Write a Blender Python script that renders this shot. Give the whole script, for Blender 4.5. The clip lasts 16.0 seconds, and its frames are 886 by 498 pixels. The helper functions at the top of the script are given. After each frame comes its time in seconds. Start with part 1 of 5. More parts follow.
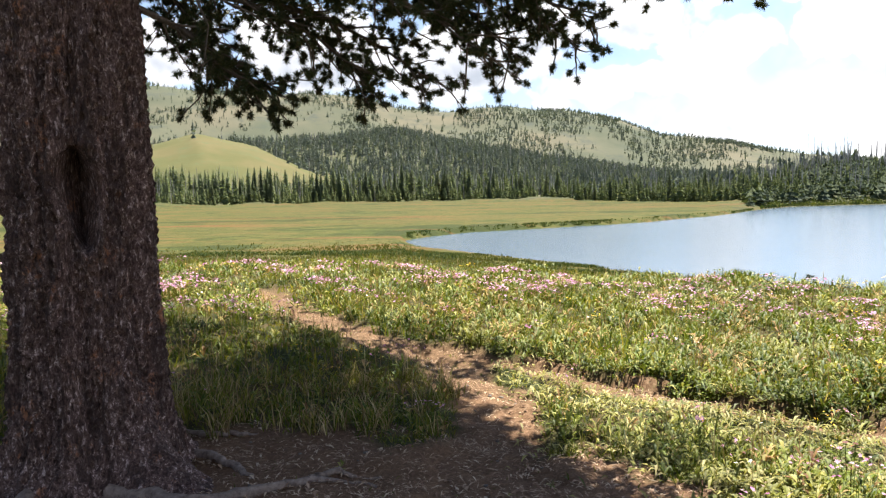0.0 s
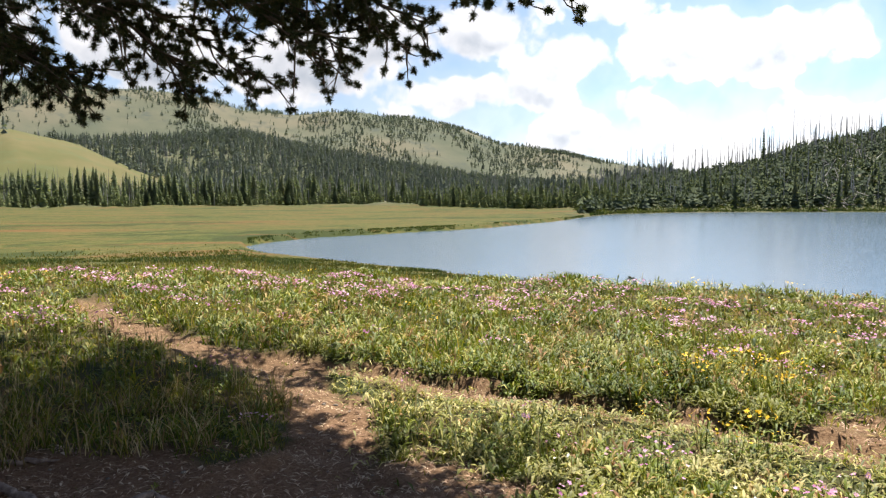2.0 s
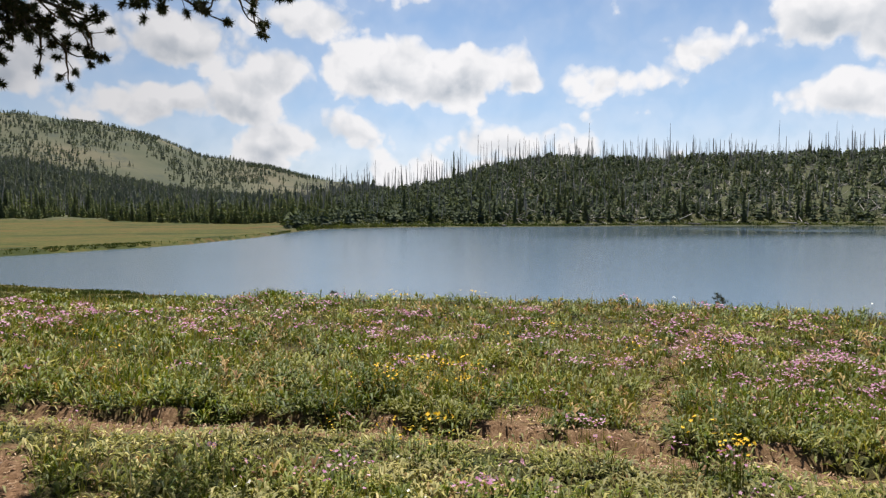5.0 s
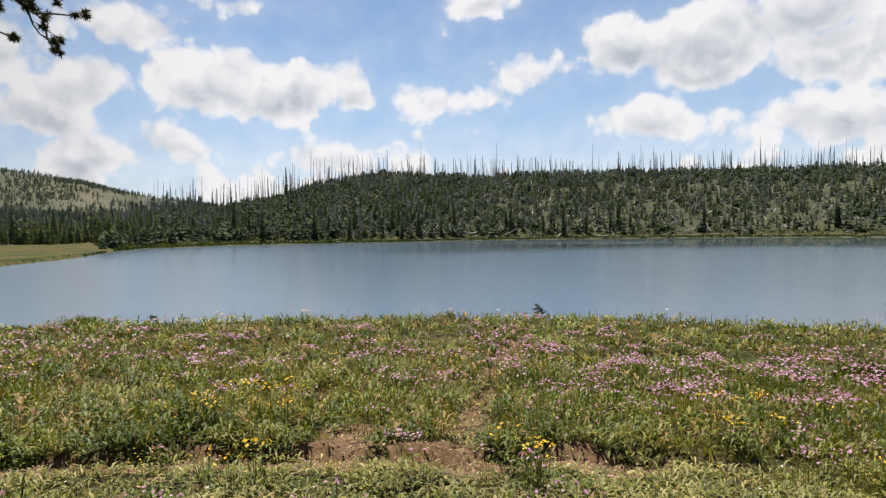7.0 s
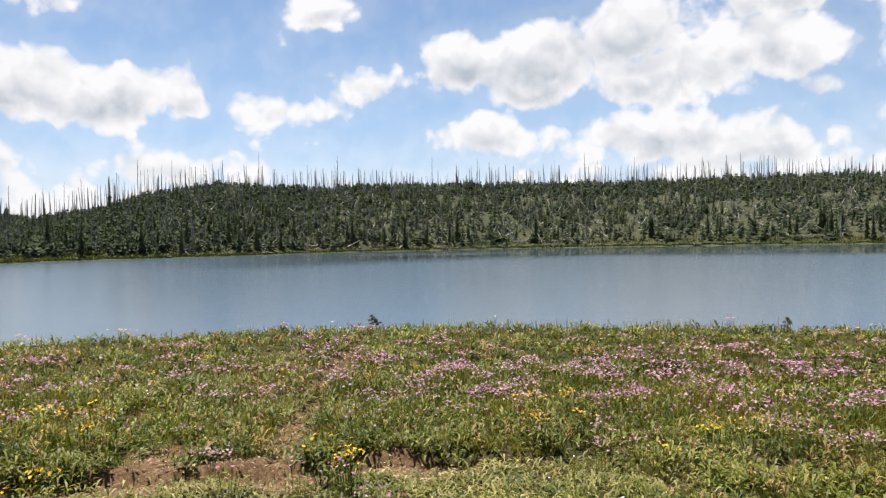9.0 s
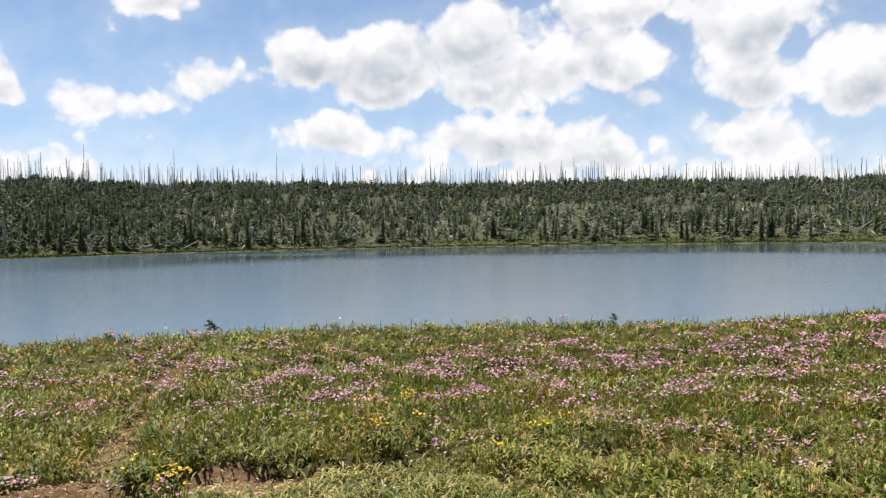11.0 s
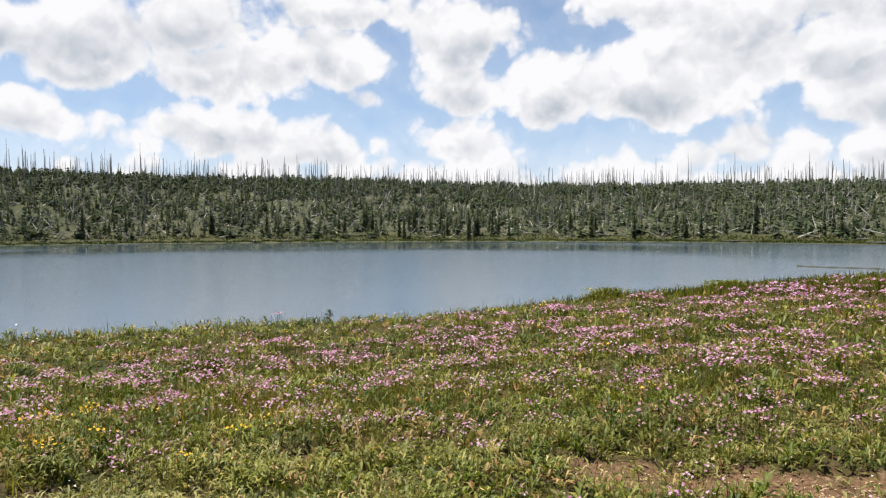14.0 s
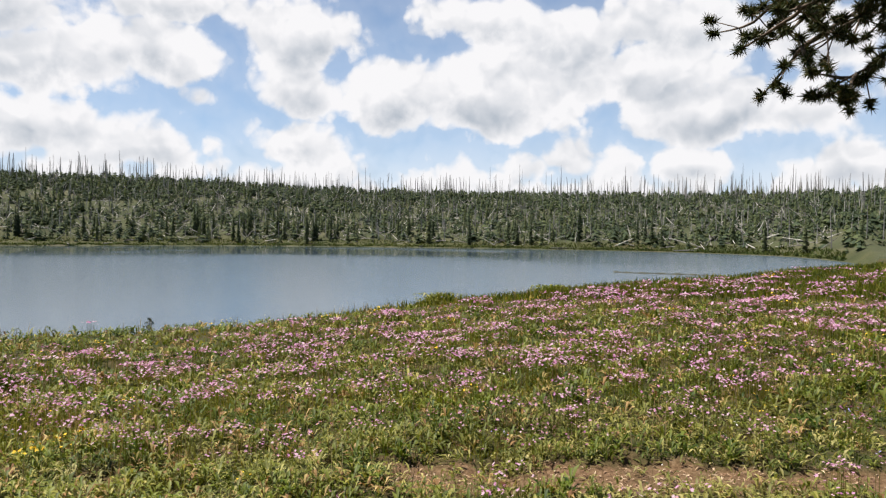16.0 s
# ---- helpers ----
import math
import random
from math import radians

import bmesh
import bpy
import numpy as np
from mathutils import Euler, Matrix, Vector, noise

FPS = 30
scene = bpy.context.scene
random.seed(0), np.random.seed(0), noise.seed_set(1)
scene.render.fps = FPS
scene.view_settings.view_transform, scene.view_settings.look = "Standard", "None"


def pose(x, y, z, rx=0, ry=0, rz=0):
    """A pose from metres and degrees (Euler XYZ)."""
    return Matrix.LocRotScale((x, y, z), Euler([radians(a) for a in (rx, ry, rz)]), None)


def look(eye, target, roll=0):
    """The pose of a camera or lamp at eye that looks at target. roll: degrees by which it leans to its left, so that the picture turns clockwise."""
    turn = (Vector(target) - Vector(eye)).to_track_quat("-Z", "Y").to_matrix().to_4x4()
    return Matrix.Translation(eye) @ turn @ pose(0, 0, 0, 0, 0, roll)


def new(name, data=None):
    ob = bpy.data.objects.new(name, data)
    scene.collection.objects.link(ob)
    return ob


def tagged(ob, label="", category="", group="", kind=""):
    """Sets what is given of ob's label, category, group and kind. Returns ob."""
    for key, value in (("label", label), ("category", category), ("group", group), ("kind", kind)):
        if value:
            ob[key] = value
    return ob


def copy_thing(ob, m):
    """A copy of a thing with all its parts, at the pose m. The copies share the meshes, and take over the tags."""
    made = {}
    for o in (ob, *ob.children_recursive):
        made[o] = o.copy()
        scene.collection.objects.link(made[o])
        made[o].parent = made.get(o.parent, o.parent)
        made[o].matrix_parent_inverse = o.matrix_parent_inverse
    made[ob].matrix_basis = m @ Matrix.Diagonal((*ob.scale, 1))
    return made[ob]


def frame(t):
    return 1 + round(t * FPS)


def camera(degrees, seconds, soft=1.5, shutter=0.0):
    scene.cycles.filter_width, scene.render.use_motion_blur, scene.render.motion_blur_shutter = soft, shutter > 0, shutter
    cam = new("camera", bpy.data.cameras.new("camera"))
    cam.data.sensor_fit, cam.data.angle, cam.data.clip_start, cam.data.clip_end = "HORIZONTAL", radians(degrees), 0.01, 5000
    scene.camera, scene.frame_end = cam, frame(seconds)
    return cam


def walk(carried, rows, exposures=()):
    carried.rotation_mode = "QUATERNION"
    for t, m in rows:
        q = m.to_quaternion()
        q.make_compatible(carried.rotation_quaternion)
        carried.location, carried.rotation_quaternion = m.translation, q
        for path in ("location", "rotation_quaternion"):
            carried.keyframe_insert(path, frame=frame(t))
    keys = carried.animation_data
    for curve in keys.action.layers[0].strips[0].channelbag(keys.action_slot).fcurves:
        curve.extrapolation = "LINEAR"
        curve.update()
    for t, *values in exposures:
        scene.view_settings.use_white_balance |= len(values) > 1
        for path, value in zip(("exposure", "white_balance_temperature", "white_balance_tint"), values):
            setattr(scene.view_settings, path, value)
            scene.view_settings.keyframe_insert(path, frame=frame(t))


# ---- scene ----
cam = camera(63.8, 16.0, 1.3)
# seconds, place in metres, turn in degrees: a person turning on the spot with a camera at arm's length
PATH = [
    (0, 0.000, -0.000, 1.600, 85.63, 0.97, 0.01),
    (0.5, 0.041, 0.021, 1.594, 85.78, 0.81, -2.73),
    (1, 0.072, 0.041, 1.588, 85.90, 0.64, -5.71),
    (1.5, 0.096, 0.059, 1.582, 85.95, 0.46, -8.88),
    (2, 0.111, 0.073, 1.582, 85.93, 0.30, -12.29),
    (2.5, 0.128, 0.079, 1.585, 85.95, 0.22, -15.90),
    (3, 0.150, 0.074, 1.592, 85.99, 0.20, -19.67),
    (3.5, 0.179, 0.062, 1.595, 86.14, 0.09, -23.54),
    (4, 0.207, 0.057, 1.595, 86.39, 0.02, -27.65),
    (4.5, 0.238, 0.058, 1.591, 86.73, -0.04, -31.72),
    (7, 0.268, -0.155, 1.642, 88.32, 0.58, -48.72),
    (7.5, 0.295, -0.184, 1.644, 88.59, 0.60, -51.92),
    (8, 0.325, -0.227, 1.641, 88.84, 0.66, -55.15),
    (8.5, 0.351, -0.290, 1.630, 89.06, 0.81, -58.28),
    (9, 0.369, -0.364, 1.614, 89.14, 1.03, -61.36),
    (11.5, 0.496, -0.418, 1.646, 88.84, 0.85, -76.91),
    (12, 0.537, -0.450, 1.644, 88.73, 0.83, -80.39),
    (12.5, 0.569, -0.481, 1.637, 88.63, 0.75, -84.03),
    (13, 0.590, -0.511, 1.630, 88.58, 0.65, -87.88),
    (13.5, 0.606, -0.542, 1.629, 88.51, 0.47, -91.77),
    (14, 0.617, -0.583, 1.628, 88.48, 0.25, -95.61),
    (14.5, 0.625, -0.626, 1.624, 88.57, -0.02, -99.39),
    (15, 0.634, -0.658, 1.623, 88.67, -0.23, -102.70),
    (15.5, 0.642, -0.684, 1.621, 88.80, -0.40, -105.58),
    (16, 0.653, -0.714, 1.625, 88.94, -0.47, -108.48),
]
EXPOSURES = [(0.0, 1.92), (1.0, 1.8), (2.0, 1.56), (3.5, 1.12), (4.5, 0.95), (7.0, 0.86), (9.0, 0.98), (12.5, 1.0), (16.0, 0.93)]
walk(cam, [(t, pose(x, y, z, rx, ry, rz)) for t, x, y, z, rx, ry, rz in PATH], EXPOSURES)

# ---- light ----
SUN_AZ, SUN_EL = 28.0, 67.0


class Nodes:
    """Short-hand for node trees."""

    def __init__(self, tree):
        self.t = tree
        tree.nodes.clear()

    def add(self, kind, **kw):
        n = self.t.nodes.new(kind)
        for k, v in kw.items():
            self.put(n.inputs[k], v)
        return n

    def put(self, socket, v):
        if isinstance(v, bpy.types.NodeSocket):
            self.t.links.new(v, socket)
        else:
            socket.default_value = v

    def math(self, op, a, b=0.0, c=0.0, clamp=False):
        n = self.t.nodes.new("ShaderNodeMath")
        n.operation, n.use_clamp = op, clamp
        for s, v in zip(n.inputs, (a, b, c)):
            self.put(s, v)
        return n.outputs[0]

    def noise(self, vec, scale, detail=4.0, rough=0.55, distortion=0.0):
        n = self.t.nodes.new("ShaderNodeTexNoise")
        if vec is not None:
            self.put(n.inputs["Vector"], vec)
        for k, v in (("Scale", scale), ("Detail", detail), ("Roughness", rough), ("Distortion", distortion)):
            n.inputs[k].default_value = v
        return n.outputs["Fac"]

    def ramp(self, fac, stops):
        n = self.t.nodes.new("ShaderNodeValToRGB")
        self.put(n.inputs[0], fac)
        e = n.color_ramp.elements
        while len(e) < len(stops):
            e.new(0.5)
        for el, (p, c) in zip(e, stops):
            el.position = p
            el.color = (*c, 1) if len(c) == 3 else c
        return n.outputs[0]

    def mix(self, fac, a, b, blend="MIX"):
        n = self.t.nodes.new("ShaderNodeMix")
        n.data_type, n.blend_type = "RGBA", blend
        for i, v in ((0, fac), (6, a), (7, b)):
            if not isinstance(v, bpy.types.NodeSocket) and i and len(v) == 3:
                v = (*v, 1)
            self.put(n.inputs[i], v)
        return n.outputs[2]

    def smooth(self, v, lo, hi):
        n = self.t.nodes.new("ShaderNodeMapRange")
        n.interpolation_type = "SMOOTHSTEP"
        self.put(n.inputs[0], v)
        n.inputs[1].default_value, n.inputs[2].default_value = lo, hi
        return n.outputs[0]


# cumulus heaps: azimuth and elevation of the middle, half width, half height, all in degrees; then by thirds of the view
CLOUDS_NORTH = [
    (-34, 14, 9, 6), (-20.7, 10.9, 5, 2.8), (-10.3, 11.1, 7.6, 3.7), (1.6, 10.5, 6.5, 3.3), (8.6, 12.3, 4.9, 2.6), (14.4, 8.3, 5.4, 1.8), (15.7, 12.6, 4.9, 2.4), (20.2, 8.8, 2.9, 2.4),
    (21.3, 5.2, 4.0, 1.6), (22.6, 10.8, 2.8, 2.1), (23.9, 5.3, 3.9, 1.0), (25.1, 14.7, 5.4, 1.9), (28.3, 6.4, 2.9, 1.7), (30.7, 11.2, 5.5, 2.9), (32.8, 16.8, 4.0, 1.0), (37.3, 11.0, 5.5, 2.5),
    (41.0, 5.8, 4.1, 1.6), (41.3, 10.3, 2.2, 1.2),
]
CLOUDS_EAST = [
    (48.9, 10.1, 5.0, 1.7), (49.2, 12.4, 0.9, 0.6), (49.8, 7.4, 1.9, 0.6), (52.8, 17.8, 2.8, 1.1), (55.0, 11.9, 4.0, 1.7), (63.9, 13.7, 4.3, 2.6), (64.2, 8.0, 5.6, 1.8), (69.6, 13.4, 5.4, 3.3),
    (76.2, 15.3, 5.4, 2.9), (76.5, 7.5, 8.6, 1.8), (79.0, 12.2, 7.0, 2.6), (85.3, 6.3, 4.9, 1.2), (86.0, 13.4, 4.8, 2.2), (88.2, 16.9, 6.0, 1.6), (89.8, 10.2, 1.1, 0.6),
]
CLOUDS_SOUTH = [
    (96.8, 7.1, 4.0, 1.8), (98.0, 10.9, 3.2, 2.2), (98.1, 15.2, 4.6, 2.7), (104.1, 11.0, 4.9, 3.2), (111.8, 11.3, 7.2, 3.5), (112.2, 16.6, 4.9, 1.9), (117.3, 5.7, 3.1, 1.5), (118.5, 15.2, 6.1, 2.5),
    (124.1, 12.5, 5.4, 2.5), (126.5, 15.8, 5.3, 2.0), (128.1, 5.5, 3.4, 1.4), (130.2, 9.3, 6.6, 2.5), (136.5, 14.2, 3.9, 2.2), (138.0, 5.2, 2.7, 1.3), (150, 12, 8, 4), (165, 20, 12, 7), (200, 22, 14, 9),
]


def make_world():
    w = bpy.data.worlds.new("sky")
    scene.world = w
    w.use_nodes = True
    n = Nodes(w.node_tree)
    sky = n.add("ShaderNodeTexSky")
    sky.sky_type, sky.sun_disc = "NISHITA", False
    sky.sun_elevation, sky.sun_rotation, sky.altitude = radians(SUN_EL), radians(SUN_AZ), 2400.0
    sky.air_density, sky.dust_density, sky.ozone_density = 1.0, 0.6, 1.0
    vec = n.add("ShaderNodeTexCoord").outputs["Generated"]
    sep = n.add("ShaderNodeSeparateXYZ", Vector=vec).outputs
    az = n.math("MULTIPLY", n.math("ARCTAN2", sep[0], sep[1]), 57.29578)
    el = n.math("MULTIPLY", n.math("ARCSINE", sep[2]), 57.29578)

    def puffs(v):
        """Cauliflower bulges, about 0 to 1, large ones carrying smaller ones."""
        total = None
        for size, share in ((12.0, 0.52), (27.0, 0.32), (60.0, 0.16)):
            cell = n.t.nodes.new("ShaderNodeTexVoronoi")
            cell.feature = "SMOOTH_F1"
            n.put(cell.inputs["Vector"], v)
            cell.inputs["Scale"].default_value, cell.inputs["Smoothness"].default_value = size, 0.35
            one = n.math("MULTIPLY_ADD", cell.outputs["Distance"], -1.35 * share, share)
            total = one if total is None else n.math("ADD", total, one)
        return total

    warp = n.t.nodes.new("ShaderNodeTexNoise")
    n.put(warp.inputs["Vector"], vec)
    warp.inputs["Scale"].default_value, warp.inputs["Detail"].default_value = 22.0, 5.0
    shift = n.t.nodes.new("ShaderNodeVectorMath")
    shift.operation = "MULTIPLY_ADD"
    n.put(shift.inputs[0], warp.outputs["Color"])
    shift.inputs[1].default_value, shift.inputs[2].default_value = (0.05, 0.05, 0.05), (-0.025, -0.025, -0.025)

    def moved(by):
        a = n.t.nodes.new("ShaderNodeVectorMath")
        n.put(a.inputs[0], vec)
        n.put(a.inputs[1], by)
        return a.outputs[0]

    warped = moved(shift.outputs[0])
    bulge = puffs(warped)
    over = n.t.nodes.new("ShaderNodeVectorMath")
    n.put(over.inputs[0], warped)
    over.inputs[1].default_value = (0.004, 0.004, 0.024)
    relief = n.math("SUBTRACT", bulge, puffs(over.outputs[0]))
    soft = n.noise(vec, 9.0, 6.0, 0.6)
    az = n.math("MULTIPLY_ADD", n.math("SUBTRACT", n.noise(vec, 9.0, 3.0, 0.5), 0.5), 3.0, az)
    rise = n.math("MULTIPLY_ADD", n.math("SUBTRACT", soft, 0.5), 2.0, el)
    field, low = None, None
    for a, e, w2, h2 in CLOUDS_NORTH + CLOUDS_EAST + CLOUDS_SOUTH:
        dx = n.math("MULTIPLY_ADD", az, 1.0 / w2, -a / w2)
        dy = n.math("MULTIPLY_ADD", rise, 1.0 / h2, -e / h2)
        d = n.math("SQRT", n.math("MULTIPLY_ADD", dx, dx, n.math("MULTIPLY", dy, dy)))
        # depth inside the heap, in degrees
        v = n.math("MULTIPLY_ADD", d, -h2, h2)
        # lit from above: the foot of each heap is its grey base
        b = n.math("MULTIPLY", n.math("MULTIPLY_ADD", d, -1.0, 1.3, clamp=True), n.math("MULTIPLY_ADD", dy, -1.0, 0.25, clamp=True))
        field = v if field is None else n.math("MAXIMUM", field, v)
        low = b if low is None else n.math("MAXIMUM", low, b)
    # small clouds in rows above the horizon
    field = n.math("MAXIMUM", field, n.math("MULTIPLY_ADD", n.smooth(el, 9.5, 3.0), 1.35, -1.0))
    edge = n.math("ADD", field, n.math("MULTIPLY_ADD", bulge, 3.0, n.math("MULTIPLY_ADD", soft, 2.0, -1.74)))
    edge = n.math("MULTIPLY_ADD", n.smooth(az, 58.0, 100.0), 0.6, edge)
    mask = n.smooth(edge, 0.0, 1.05)
    veil = n.math("MULTIPLY_ADD", n.smooth(edge, -1.8, 0.6), 0.16, n.math("MULTIPLY", n.smooth(el, 10.0, 2.5), 0.35))
    grey = n.math("MULTIPLY", n.math("MULTIPLY", low, n.smooth(edge, 0.3, 2.4)), n.smooth(soft, 0.28, 0.58), clamp=True)
    shade = n.math("ADD", n.math("MULTIPLY", grey, 1.4), n.math("MULTIPLY_ADD", relief, -1.2, 0.04), clamp=True)
    white = n.mix(shade, (1.10, 1.09, 1.11), (0.57, 0.625, 0.705))
    # the clouds pile up thicker and dimmer towards the hills
    thick = n.smooth(az, 36.0, 2.0)
    white = n.mix(thick, white, n.mix(1.0, white, (0.70, 0.70, 0.71), "MULTIPLY"))
    blue = n.mix(1.0, sky.outputs[0], (0.14, 0.145, 0.15), "MULTIPLY")
    haze = n.smooth(el, 30.0, 0.0)
    blue = n.mix(n.math("MULTIPLY", haze, 0.55), blue, (0.58, 0.79, 1.05))
    blue = n.mix(thick, blue, n.mix(1.0, blue, (0.78, 0.75, 0.73), "MULTIPLY"))
    col = n.mix(n.math("MAXIMUM", mask, veil), blue, white)
    bg = n.add("ShaderNodeBackground", Color=col, Strength=0.45)
    out = n.add("ShaderNodeOutputWorld")
    w.node_tree.links.new(bg.outputs[0], out.inputs[0])
    w.cycles.sampling_method = "MANUAL"
    w.cycles.sample_map_resolution = 512


make_world()
sun_data = bpy.data.lights.new("sun", "SUN")
sun_data.energy, sun_data.angle, sun_data.color = 5.0, radians(0.53), (1.0, 0.95, 0.86)
sun = new("sun", sun_data)
_a, _e = radians(SUN_AZ), radians(SUN_EL)
SUN_WAY = Vector((math.sin(_a) * math.cos(_e), math.cos(_a) * math.cos(_e), math.sin(_e)))
sun.matrix_world = look(SUN_WAY * 100, (0, 0, 0))

# ---- materials ----
def material(name, build, rough=0.8, spec=0.3, bump=None, translucent=0.0):
    m = bpy.data.materials.new(name)
    m.use_nodes = True
    n = Nodes(m.node_tree)
    pos = n.add("ShaderNodeNewGeometry").outputs["Position"]
    p = n.add("ShaderNodeBsdfPrincipled")
    p.inputs["Roughness"].default_value, p.inputs["Specular IOR Level"].default_value = rough, spec
    colour = build(n, pos, p)
    n.put(p.inputs["Base Color"], colour if isinstance(colour, bpy.types.NodeSocket) else (*colour, 1))
    if bump:
        scale, strength, dist = bump
        b = n.add("ShaderNodeBump", Strength=strength, Distance=dist)
        n.put(b.inputs["Height"], n.noise(pos, scale, 6.0, 0.65))
        n.put(p.inputs["Normal"], b.outputs[0])
    out = n.add("ShaderNodeOutputMaterial")
    shader = p.outputs[0]
    if translucent:
        t = n.add("ShaderNodeBsdfTranslucent")
        n.put(t.inputs[0], n.mix(1.0, colour, (1.0, 1.0, 0.55), "MULTIPLY") if isinstance(colour, bpy.types.NodeSocket) else (*colour, 1))
        s = n.add("ShaderNodeMixShader")
        s.inputs[0].default_value = translucent
        n.t.links.new(shader, s.inputs[1])
        n.t.links.new(t.outputs[0], s.inputs[2])
        shader = s.outputs[0]
    n.t.links.new(shader, out.inputs[0])
    return m


def island(n):
    return n.add("ShaderNodeNewGeometry").outputs["Random Per Island"]


def leafy(dark, mid, pale, patch=0.6):
    """Plant colours: each blade its own shade, with drifts over the meadow."""
    def build(n, pos, p):
        own = n.ramp(island(n), [(0.0, dark), (0.45, mid), (0.72, mid), (1.0, pale)])
        drift = n.noise(pos, patch, 3.0)
        own = n.mix(n.math("MULTIPLY", n.smooth(n.noise(pos, patch * 0.45, 4.0, 0.6), 0.42, 0.60), 0.7), own, n.mix(0.8, own, dark))
        return n.mix(n.smooth(drift, 0.44, 0.70), own, n.mix(0.35, own, pale))
    return build


def ground_colour(n, pos, p):
    """Meadow floor, dirt of the trails, wet marsh and far slopes, by the sheet's own masks."""
    cover = n.add("ShaderNodeVertexColor")
    cover.layer_name = "cover"
    mask = cover.outputs[0]
    s = n.add("ShaderNodeSeparateColor", Color=mask).outputs
    fine, mid, wide = n.noise(pos, 28.0, 6.0, 0.7), n.noise(pos, 2.2, 5.0), n.noise(pos, 0.06, 5.0)
    soil = n.ramp(fine, [(0.25, (0.050, 0.025, 0.012)), (0.5, (0.132, 0.078, 0.043)), (0.75, (0.25, 0.170, 0.104))])
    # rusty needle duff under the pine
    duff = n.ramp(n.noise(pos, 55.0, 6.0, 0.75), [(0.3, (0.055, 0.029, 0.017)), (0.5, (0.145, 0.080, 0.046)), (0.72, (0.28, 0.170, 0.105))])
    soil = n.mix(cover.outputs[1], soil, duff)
    straw = n.ramp(fine, [(0.25, (0.042, 0.026, 0.014)), (0.6, (0.092, 0.062, 0.030)), (0.85, (0.19, 0.135, 0.07))])
    grass = n.mix(n.smooth(mid, 0.35, 0.7), (0.034, 0.040, 0.013), straw)
    # far meadow: bands of rust, straw and green sedge
    sep = n.add("ShaderNodeSeparateXYZ", Vector=pos).outputs
    stretched = n.add("ShaderNodeCombineXYZ", X=n.math("MULTIPLY", sep[0], 0.34), Y=sep[1], Z=0.0).outputs[0]
    band = n.math("ADD", n.math("MULTIPLY", n.noise(stretched, 0.075, 6.0, 0.62, 0.9), 0.55), n.math("MULTIPLY", n.noise(pos, 0.16, 5.0, 0.65, 0.8), 0.45))
    band = n.math("MULTIPLY_ADD", n.math("SUBTRACT", band, 0.5), 2.2, 0.5)
    sedge = n.ramp(band, [(0.36, (0.030, 0.038, 0.009)), (0.44, (0.050, 0.058, 0.013)), (0.50, (0.088, 0.076, 0.022)), (0.55, (0.046, 0.052, 0.012)), (0.64, (0.082, 0.068, 0.020))])
    rust = n.add("ShaderNodeCombineXYZ", X=n.math("MULTIPLY", sep[0], 0.22), Y=sep[1], Z=7.0).outputs[0]
    sedge = n.mix(n.math("MULTIPLY", n.smooth(n.noise(rust, 0.11, 5.0, 0.65, 1.2), 0.53, 0.63), 0.9), sedge, (0.112, 0.060, 0.021))
    sedge = n.mix(n.smooth(n.noise(pos, 1.4, 4.0, 0.7), 0.3, 0.75), sedge, n.mix(1.0, sedge, (0.62, 0.66, 0.6), "MULTIPLY"))
    col = n.mix(s[1], grass, sedge)
    # forest floor and slopes
    slope = n.ramp(wide, [(0.3, (0.032, 0.040, 0.019)), (0.5, (0.054, 0.060, 0.029)), (0.7, (0.092, 0.086, 0.050))])
    slope = n.mix(n.smooth(n.noise(pos, 0.35, 5.0, 0.7), 0.4, 0.75), slope, (0.050, 0.050, 0.031))
    col = n.mix(s[2], col, slope)
    return n.mix(s[0], col, soil)


def hazy_mountain_colour(n, pos, p):
    # slope colours carry distance haze: greyer and bluer than the near grass
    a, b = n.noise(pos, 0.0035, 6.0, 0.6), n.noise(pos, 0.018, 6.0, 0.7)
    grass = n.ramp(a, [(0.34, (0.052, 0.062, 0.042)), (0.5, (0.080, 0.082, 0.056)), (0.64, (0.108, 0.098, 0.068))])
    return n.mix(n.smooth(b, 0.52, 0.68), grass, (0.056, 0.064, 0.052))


def knoll_colour(n, pos, p):
    a, b = n.noise(pos, 0.012, 6.0, 0.6), n.noise(pos, 0.06, 6.0, 0.7)
    grass = n.ramp(a, [(0.3, (0.050, 0.060, 0.024)), (0.5, (0.078, 0.076, 0.032)), (0.7, (0.112, 0.090, 0.046))])
    return n.mix(n.smooth(b, 0.5, 0.7), grass, (0.075, 0.085, 0.040))


